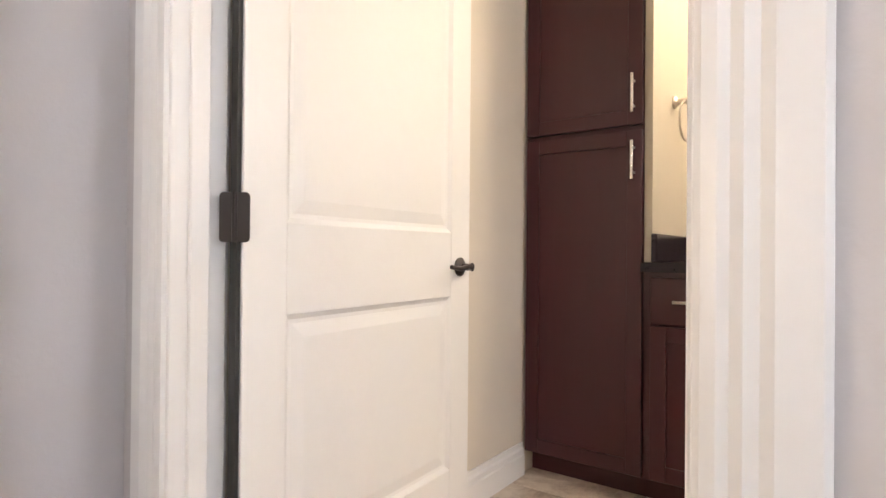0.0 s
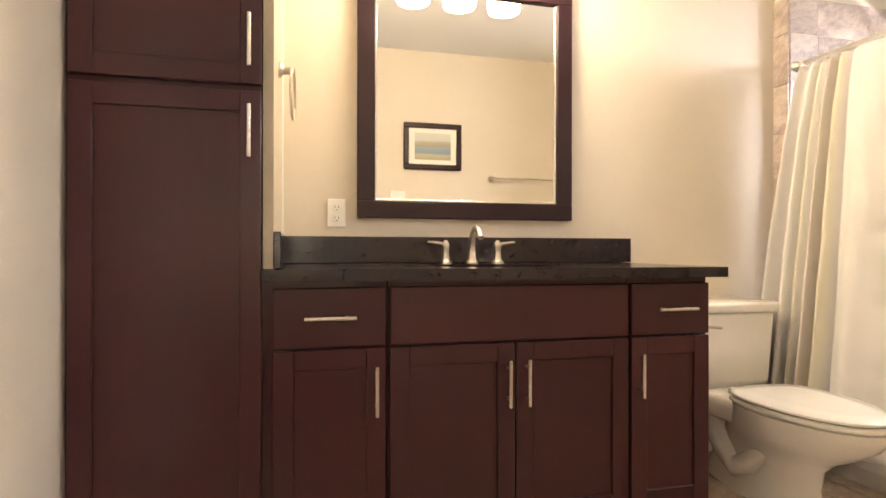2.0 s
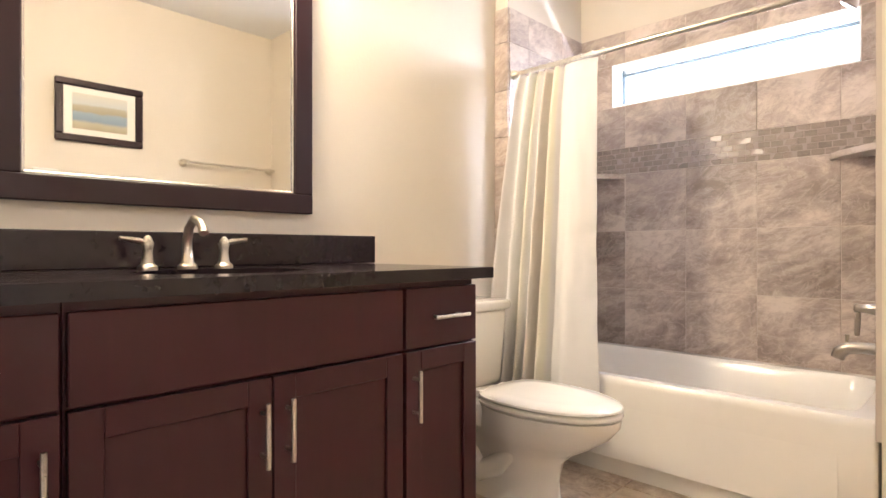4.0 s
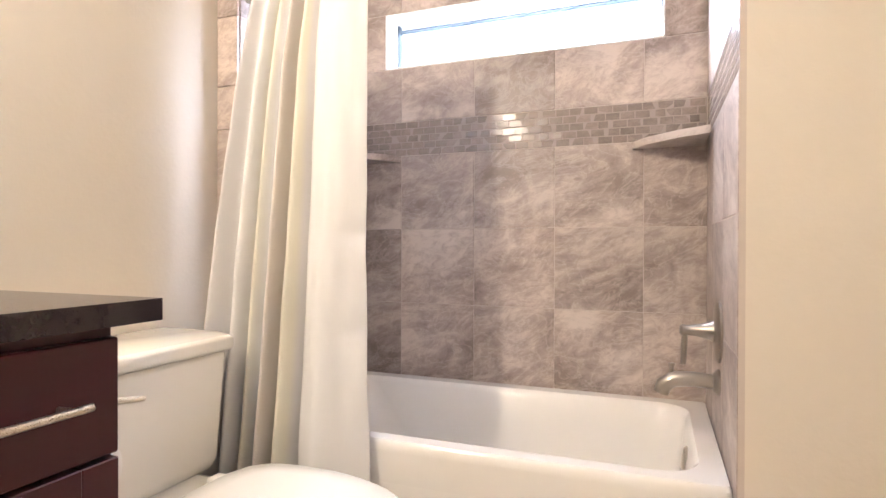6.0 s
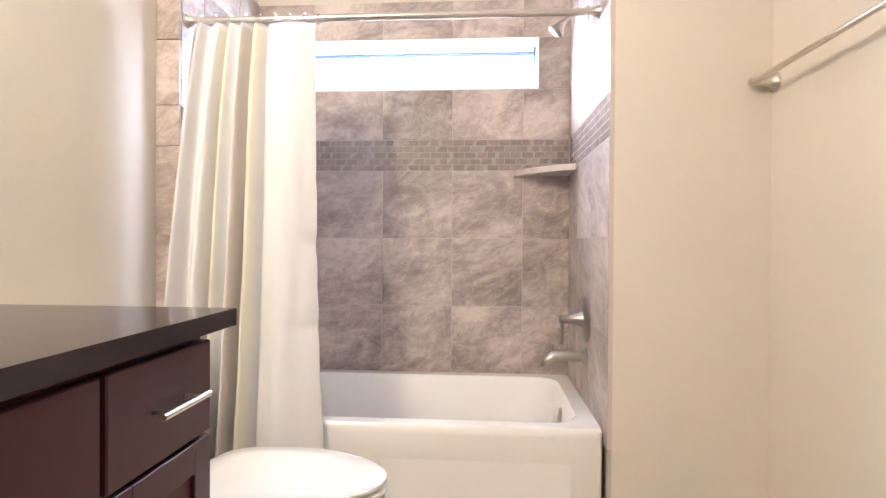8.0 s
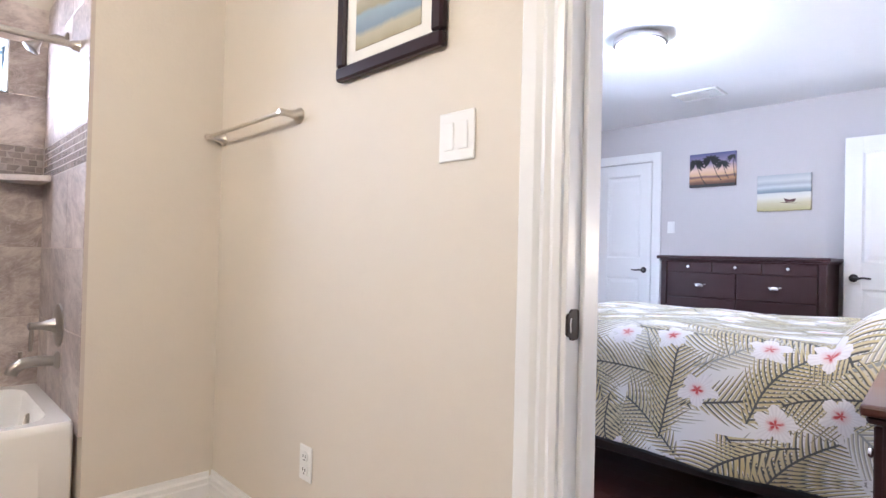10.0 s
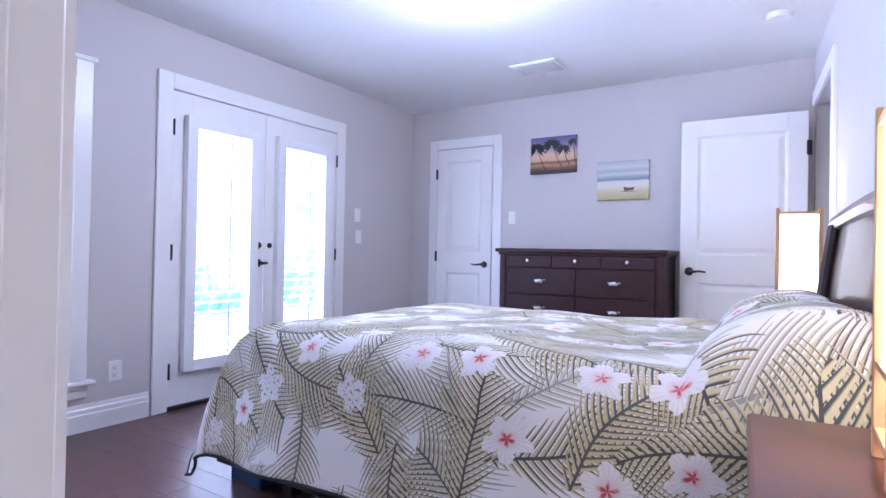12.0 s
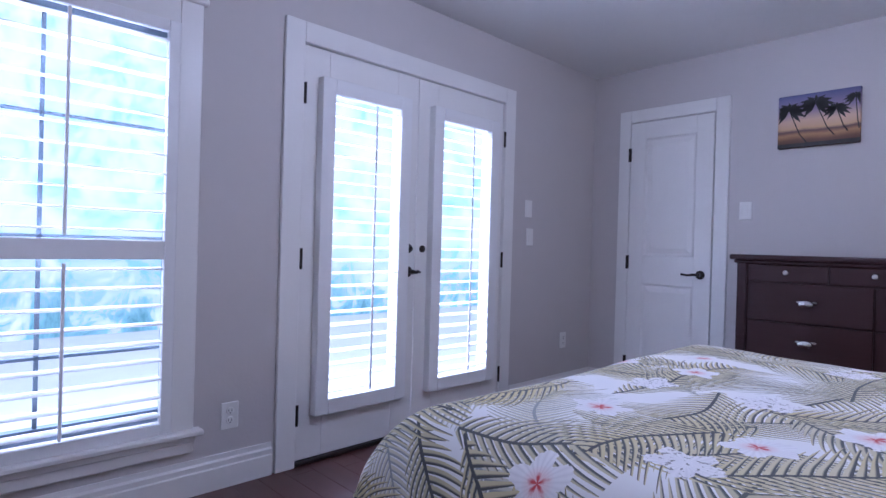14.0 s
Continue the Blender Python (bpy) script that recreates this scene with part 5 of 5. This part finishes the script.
def nightstand(m, w, d, h):
    """Front towards +x; x depth, y width."""
    n = thing("nightstand", "dark cherry nightstand with moulded top", "nightstand", m, "bedside pair")
    part("top", boxed(-d, -w / 2, h - 0.028, 0.012, w / 2, h, bevel=0.008, seg=2), "cherry", n)
    bm = boxed(-d + 0.01, -w / 2 + 0.03, 0.06, -0.03, w / 2 - 0.03, h - 0.045, bevel=0.003)
    box(bm, -d, -w / 2 + 0.012, h - 0.046, 0.0, w / 2 - 0.012, h - 0.0281, bevel=0.006)
    part("body", bm, "dresser", n)
    for z0, z1 in ((0.10, 0.36), (0.38, h - 0.06)):
        f = part("drawer_front", boxed(-0.032, -w / 2 + 0.06, z0, -0.012, w / 2 - 0.06, z1, bevel=0.004), "dresser", n)
        part("knob", lathed([(0.008, 0), (0.007, 0.012), (0.015, 0.02), (0.012, 0.028)], pose(-0.012, 0, (z0 + z1) / 2, 0, 90, 0), 14), "chrome", f, "pewter knob", True)
    for y in (-w / 2 + 0.05, w / 2 - 0.05):
        for x in (-d + 0.03, -0.055):
            part("foot", boxed(x - 0.025, y - 0.025, 0, x + 0.025, y + 0.025, 0.062, bevel=0.004), "dresser", n)
    return n


nightstand(pose(-0.039, -1.003, 0, 0, 0, 4.4), 0.622, 0.40, 0.70)
nightstand(pose(0.04, -3.33, 0), 0.56, 0.27, 0.70)


def shoji_lamp(m, hh=0.585, lit=1):
    la = thing("table_lamp", "lit rice paper lamp in a pale wood frame", "table lamp", m, "bedside lamps")
    a = 0.09
    for sx_ in (-1, 1):
        for sy_ in (-1, 1):
            part("post", boxed(sx_ * a - 0.009, sy_ * a - 0.009, 0, sx_ * a + 0.009, sy_ * a + 0.009, hh, bevel=0.002), "bamboo", la)
    for z in (0.045, 0.155, hh - 0.025):
        bm = boxed(-a + 0.009, -a - 0.006, z - 0.006, a - 0.009, -a + 0.006, z + 0.006)
        box(bm, -a + 0.009, a - 0.006, z - 0.006, a - 0.009, a + 0.006, z + 0.006)
        box(bm, -a - 0.006, -a + 0.009, z - 0.006, -a + 0.006, a - 0.009, z + 0.006)
        box(bm, a - 0.006, -a + 0.009, z - 0.006, a + 0.006, a - 0.009, z + 0.006)
        part("rail", bm, "bamboo", la)
    for b in ((-a + 0.004, -a + 0.002, a - 0.004, -a + 0.004), (-a + 0.004, a - 0.004, a - 0.004, a - 0.002), (-a + 0.002, -a + 0.004, -a + 0.004, a - 0.004), (a - 0.004, -a + 0.004, a - 0.002, a - 0.004)):
        s = part("paper_pane", boxed(b[0], b[1], 0.165, b[2], b[3], hh - 0.035), "paper_glow", la, "glowing white rice paper pane")
        s.visible_shadow = False
    part("socket", lathed([(0.018, 0.10), (0.018, 0.16), (0.012, 0.17)], seg=12), "slot", la, "dark bulb socket")
    part("cord", tubed([(0, 0, 0.11), (-0.03, 0.03, 0.06), (-0.08, 0.06, 0.01), (-0.13, 0.08, 0.006)], 0.003, 6), "slot", la, "dark lamp cord")
    r = random.Random(3)
    bm = bmesh.new()
    for i in range(7):
        x, z = r.uniform(0.0, 0.05), 0.40 + 0.1 * r.random()
        box(bm, x, a - 0.0018, z, x + r.uniform(0.006, 0.02), a - 0.0012, z + r.uniform(0.003, 0.01))
    box(bm, 0.02, a - 0.0018, 0.38, 0.023, a - 0.0012, 0.52)
    part("brush_marks", bm, "ink_glow", la, "faint grey brush drawn plant on the paper")
    return la


shoji_lamp(pose(-0.30, -1.045, 0.70, 0, 0, 0))
shoji_lamp(pose(-0.09, -3.30, 0.70, 0, 0, 0))

# dresser
dre = thing("dresser", "dark wood dresser with pewter knobs and cup pulls", "dresser", pose(0, 0, 0))
DX, DXE, DF, DB = 0.715, 2.010, -4.14, YF + 0.03
part("top", boxed(0.685, DB - 0.01, 1.05, 2.045, DF + 0.03, 1.080, bevel=0.008, seg=2), "dresser", dre)
bm = boxed(DX, DB, 0.06, DXE, DF - 0.02, 1.03, bevel=0.002)
box(bm, DX - 0.015, DB, 1.03, DXE + 0.015, DF + 0.012, 1.0499, bevel=0.006)
box(bm, DX, DF - 0.02, 0.04, DX + 0.05, DF, 1.03, bevel=0.003)
box(bm, DXE - 0.05, DF - 0.02, 0.04, DXE, DF, 1.03, bevel=0.003)
box(bm, DX, DB, 0.0, DX + 0.06, DF, 0.06)
box(bm, DXE - 0.06, DB, 0.0, DXE, DF, 0.06)
part("body", bm, "dresser", dre)
inner0, inner1 = DX + 0.058, DXE - 0.058
tw = (inner1 - inner0) / 3
for i in range(3):
    f = part("drawer_front", boxed(inner0 + i * tw + 0.004, DF - 0.02, 0.935, inner0 + (i + 1) * tw - 0.004, DF - 0.004, 1.025, bevel=0.003), "dresser", dre)
    part("knob", lathed([(0.009, 0), (0.007, 0.010), (0.017, 0.020), (0.013, 0.028)], pose(inner0 + (i + 0.5) * tw, DF - 0.004, 0.985, -90), 14), "chrome", f, "pewter knob", True)
hw = (inner1 - inner0) / 2
for j, (z0, z1) in enumerate(((0.715, 0.925), (0.500, 0.707), (0.285, 0.492), (0.08, 0.277))):
    for i in range(2):
        f = part("drawer_front", boxed(inner0 + i * hw + 0.004, DF - 0.02, z0, inner0 + (i + 1) * hw - 0.004, DF - 0.004, z1, bevel=0.003), "dresser", dre)
        cx, cz = inner0 + (i + 0.5) * hw, z0 + (z1 - z0) * 0.50
        bm = lathed([(0.006, 0), (0.03, 0.004), (0.038, 0.014), (0.034, 0.024), (0.01, 0.030)], pose(cx, DF - 0.006, cz, -90), 18, 1.0, 0.55)
        box(bm, cx - 0.05, DF - 0.006, cz + 0.004, cx + 0.05, DF - 0.001, cz + 0.016, bevel=0.002)
        part("cup_pull", bm, "chrome", f, "pewter cup pull", True)

# canvases on the far wall
c1 = thing("canvas_painting", "unframed canvas of palms before an orange sunset sea", "painting", pose(1.728, YF, 1.902))
part("canvas", boxed(-0.21, 0.0, -0.16, 0.21, 0.03, 0.16, bevel=0.003), "sunset", c1)
bm = bmesh.new()
for px_, pz_, bx_, bz_, sc_ in ((0.150, 0.070, 0.055, -0.135, 1.45), (0.010, 0.095, -0.085, -0.105, 1.5), (-0.095, 0.050, -0.150, -0.09, 1.1), (-0.185, 0.105, -0.205, -0.08, 0.9)):
    tube(bm, [(bx_, 0.0315, bz_), (bx_ * 0.62 + px_ * 0.38, 0.0315, bz_ * 0.75 + pz_ * 0.25), (px_, 0.0315, pz_)], [0.004, 0.003, 0.0025], 5)
    for a in range(11):
        an = radians(-50 + a * 28)
        d_ = Vector((math.cos(an), 0, math.sin(an) * 0.75 - 0.1)) * sc_
        b0 = Vector((px_, 0.0312, pz_))
        n_ = Vector((-d_.z, 0, d_.x)) * 0.011
        ends = [b0, b0 + d_ * 0.032 + n_, b0 + d_ * 0.068 + Vector((0, 0, -0.014)), b0 + d_ * 0.03 - n_]
        bm.faces.new([bm.verts.new((max(-0.208, min(0.208, v.x)), v.y, min(0.158, v.z))) for v in ends])
box(bm, -0.209, 0.0302, -0.158, 0.209, 0.0311, -0.135)
part("palm_motif", bm, "slot", c1, "dark painted palm silhouettes")
c2 = thing("canvas_painting", "unframed canvas of a small boat on a pale beach", "painting", pose(1.128, YF, 1.648))
part("canvas", boxed(-0.207, 0.0, -0.158, 0.207, 0.03, 0.158, bevel=0.003), "beach", c2)
bm = bmesh.new()
bm.faces.new([bm.verts.new((x, 0.0312, z)) for x, z in ((-0.10, -0.055), (-0.085, -0.085), (-0.02, -0.085), (-0.005, -0.05), (-0.05, -0.065))])
bm.faces.new([bm.verts.new((x, 0.0311, z)) for x, z in ((-0.14, -0.10), (-0.02, -0.092), (0.03, -0.085), (-0.02, -0.085))])
part("painted_boat", bm, "cherry", c2, "dark painted rowing boat")

# ceiling
cf = thing("ceiling_light", "flush dome ceiling light with nickel rim, lit", "ceiling lamp", pose(1.38, -2.40, H))
part("rim", lathed([(0.15, 0), (0.165, -0.01), (0.165, -0.045), (0.15, -0.05)], seg=32), "chrome", cf, "nickel rim", True)
dm = part("dome", lathed([(0.150, -0.045), (0.14, -0.07), (0.11, -0.095), (0.06, -0.112), (0.01, -0.117)], seg=32), "dome_glow", cf, "glowing white glass dome", True)
dm.visible_shadow = False
ve = thing("ceiling_vent", "white metal ceiling air register", "ceiling vent", pose(1.58, -3.86, H))
bm = boxed(-0.18, -0.13, -0.012, 0.18, -0.11, 0, bevel=0.002)
box(bm, -0.18, 0.11, -0.012, 0.18, 0.13, 0, bevel=0.002)
box(bm, -0.18, -0.11, -0.012, -0.16, 0.11, 0, bevel=0.002)
box(bm, 0.16, -0.11, -0.012, 0.18, 0.11, 0, bevel=0.002)
part("frame", bm, "plastic", ve)
for i in range(11):
    b2 = boxed(-0.16, -0.001, -0.010, 0.16, 0.001, 0.010)
    b2.transform(pose(0, -0.10 + i * 0.02, -0.012, 40))
    part("slat", b2, "plastic", ve)
sd = thing("smoke_detector", "round white ceiling smoke detector", "smoke detector", pose(0.02, -3.68, H))
part("body", lathed([(0.066, 0), (0.068, -0.012), (0.060, -0.030), (0.02, -0.036)], seg=28), "plastic", sd, "", True)
# storage under the bed
ub = thing("storage_box", "dark blue plastic storage box under the bed foot", "storage box", pose(1.93, -1.72, 0))
part("body", boxed(-0.10, -0.16, 0.0, 0.10, 0.16, 0.17, bevel=0.01, seg=2), "blue_box", ub)
part("lid", boxed(-0.11, -0.17, 0.17, 0.11, 0.17, 0.195, bevel=0.006), "blue_box", ub)

# ---- surround tiles, mosaic and floor pieces ----
cache = {}


def piece(name, parent, sx_, sy_, sz_, loc, mat, bev=0.0015):
    key = (name, mat, round(sx_, 4), round(sy_, 4), round(sz_, 4))
    if key not in cache:
        cache[key] = mesh_of(name, boxed(-sx_ / 2, -sy_ / 2, -sz_ / 2, sx_ / 2, sy_ / 2, sz_ / 2, bevel=bev), mat)
    o = new(name, cache[key])
    o.parent = parent
    o.location = loc
    return o


G = 0.0025
tip = random.Random(4)
zrows = [(0.36, 0.709), (0.709, 1.018), (1.018, 1.326), (1.468, 1.695), (1.695, 1.93), (1.93, 2.10)]
sur = thing("tub_surround", "grey brown stone tile tub surround with mosaic band", "tile surround", pose(0, 0, 0), "", "structure")
bm = boxed(XE - 0.0103, YT, 0.36, XE, YA, WZ0)
box(bm, XE - 0.0103, YT, WZ1, XE, YA, 2.10)
box(bm, XE - 0.0103, YT, WZ0, XE, WY0, WZ1)
box(bm, XE - 0.0103, WY1, WZ0, XE, YA, WZ1)
box(bm, SX, YT - 0.012, 0.36, XE - 0.0105, YT + 0.0012, 2.10)
box(bm, 2.116, YA - 0.0112, 0.36, XE - 0.0105, YA, 2.10)
part("grout_bed", bm, "grout", sur, "grey grout")
ycuts = [YT, 0.686, 1.006, 1.328, 1.650, YA]
for z0, z1 in zrows:
    for y0, y1 in zip(ycuts, ycuts[1:]):
        segs = [(y0, y1)]
        if z0 >= WZ0 - 0.001 and z1 <= WZ1 + 0.001:
            segs = [(a, b) for a, b in ((y0, min(y1, WY0)), (max(y0, WY1), y1)) if b - a > 0.02]
        for a, b in segs:
            piece("tile", sur, 0.008, b - a - G, z1 - z0 - G, (XE - 0.008, (a + b) / 2, (z0 + z1) / 2), "tile")
    for x0, x1 in ((SX, 2.27), (2.27, 2.58), (2.58, XE - 0.013)):
        piece("tile", sur, x1 - x0 - G, 0.008, z1 - z0 - G, ((x0 + x1) / 2, YT - 0.001, (z0 + z1) / 2), "tile")
        x0 = max(x0, 2.112)
        piece("tile", sur, x1 - x0 - G, 0.008, z1 - z0 - G, ((x0 + x1) / 2, YA - 0.009, (z0 + z1) / 2), "tile")
bm = boxed(XE - 0.0106, YT + 0.004, 1.327, XE - 0.0104, YA - 0.0112, 1.467)
box(bm, SX + 0.001, YT + 0.0012, 1.327, XE - 0.0106, YT + 0.0015, 1.467)
part("mosaic_bed", bm, "mosaic_grout", sur, "taupe grout of the mosaic band")
mh = (1.468 - 1.326) / 5
for r_ in range(5):
    z = 1.326 + (r_ + 0.5) * mh
    off = 0.026 if r_ % 2 else 0.0
    y = YT + 0.008 - off
    while y < YA - 0.03:
        a, b = max(y, YT + 0.006), min(y + 0.052, YA - 0.013)
        if b - a > 0.01:
            piece("mosaic_tile", sur, 0.007, round(b - a - 0.003, 3), mh - 0.003, (XE - 0.0075, (a + b) / 2, z), "mosaic", 0.001).rotation_euler = (0, radians(tip.gauss(0, 1.0)), radians(tip.gauss(0, 1.2)))
        y += 0.052
    for yw in (YT - 0.0015,):
        x = SX - off
        while x < XE - 0.02:
            a, b = max(x, SX + 0.002), min(x + 0.052, XE - 0.013)
            if b - a > 0.01:
                piece("mosaic_tile", sur, round(b - a - 0.003, 3), 0.007, mh - 0.003, ((a + b) / 2, yw, z), "mosaic", 0.001)
            x += 0.052
for z0, z1 in zrows + [(1.326, 1.468)]:
    piece("edge_tile", sur, 0.010, YV - YA + 0.008, z1 - z0 - G, (2.106, (YV + YA) / 2 - 0.005, (z0 + z1) / 2), "tile")
part("mosaic_end", boxed(2.112, YA - 0.0135, 1.328, XE - 0.013, YA - 0.0113, 1.466), "mosaic", sur, "brown glass mosaic band")

ts = 0.44
ny, nx = int(2.1 / ts) + 1, int((XE - XL) / ts) + 1
for i in range(nx):
    for j in range(ny):
        x0, y0 = XL + i * ts, -0.06 + j * ts
        x1, y1 = min(x0 + ts, XE), min(y0 + ts, YV)
        if x1 - x0 > 0.02 and y1 - y0 > 0.02 and x0 < TX + 0.05:
            piece("floor_tile", floor_bath, x1 - x0 - 0.005, y1 - y0 - 0.005, 0.012, ((x0 + x1) / 2, (y0 + y1) / 2, -0.006), "floor_tile")
pw, r = 0.125, random.Random(8)
y, row = YN + 0.06, 0
while y > YF:
    y1 = max(y - pw, YF)
    x = -0.92 - r.uniform(0, 0.8)
    while x < XB:
        L = r.choice((0.9, 1.2, 1.5))
        a, b = max(x, -0.92), min(x + L, XB)
        if b - a > 0.03:
            piece("floor_plank", floor_bed, round(b - a - 0.001, 3), y - y1 - 0.001, 0.012, ((a + b) / 2, (y + y1) / 2, -0.006), "planks", 0.0006)
        x += L
    y = y1
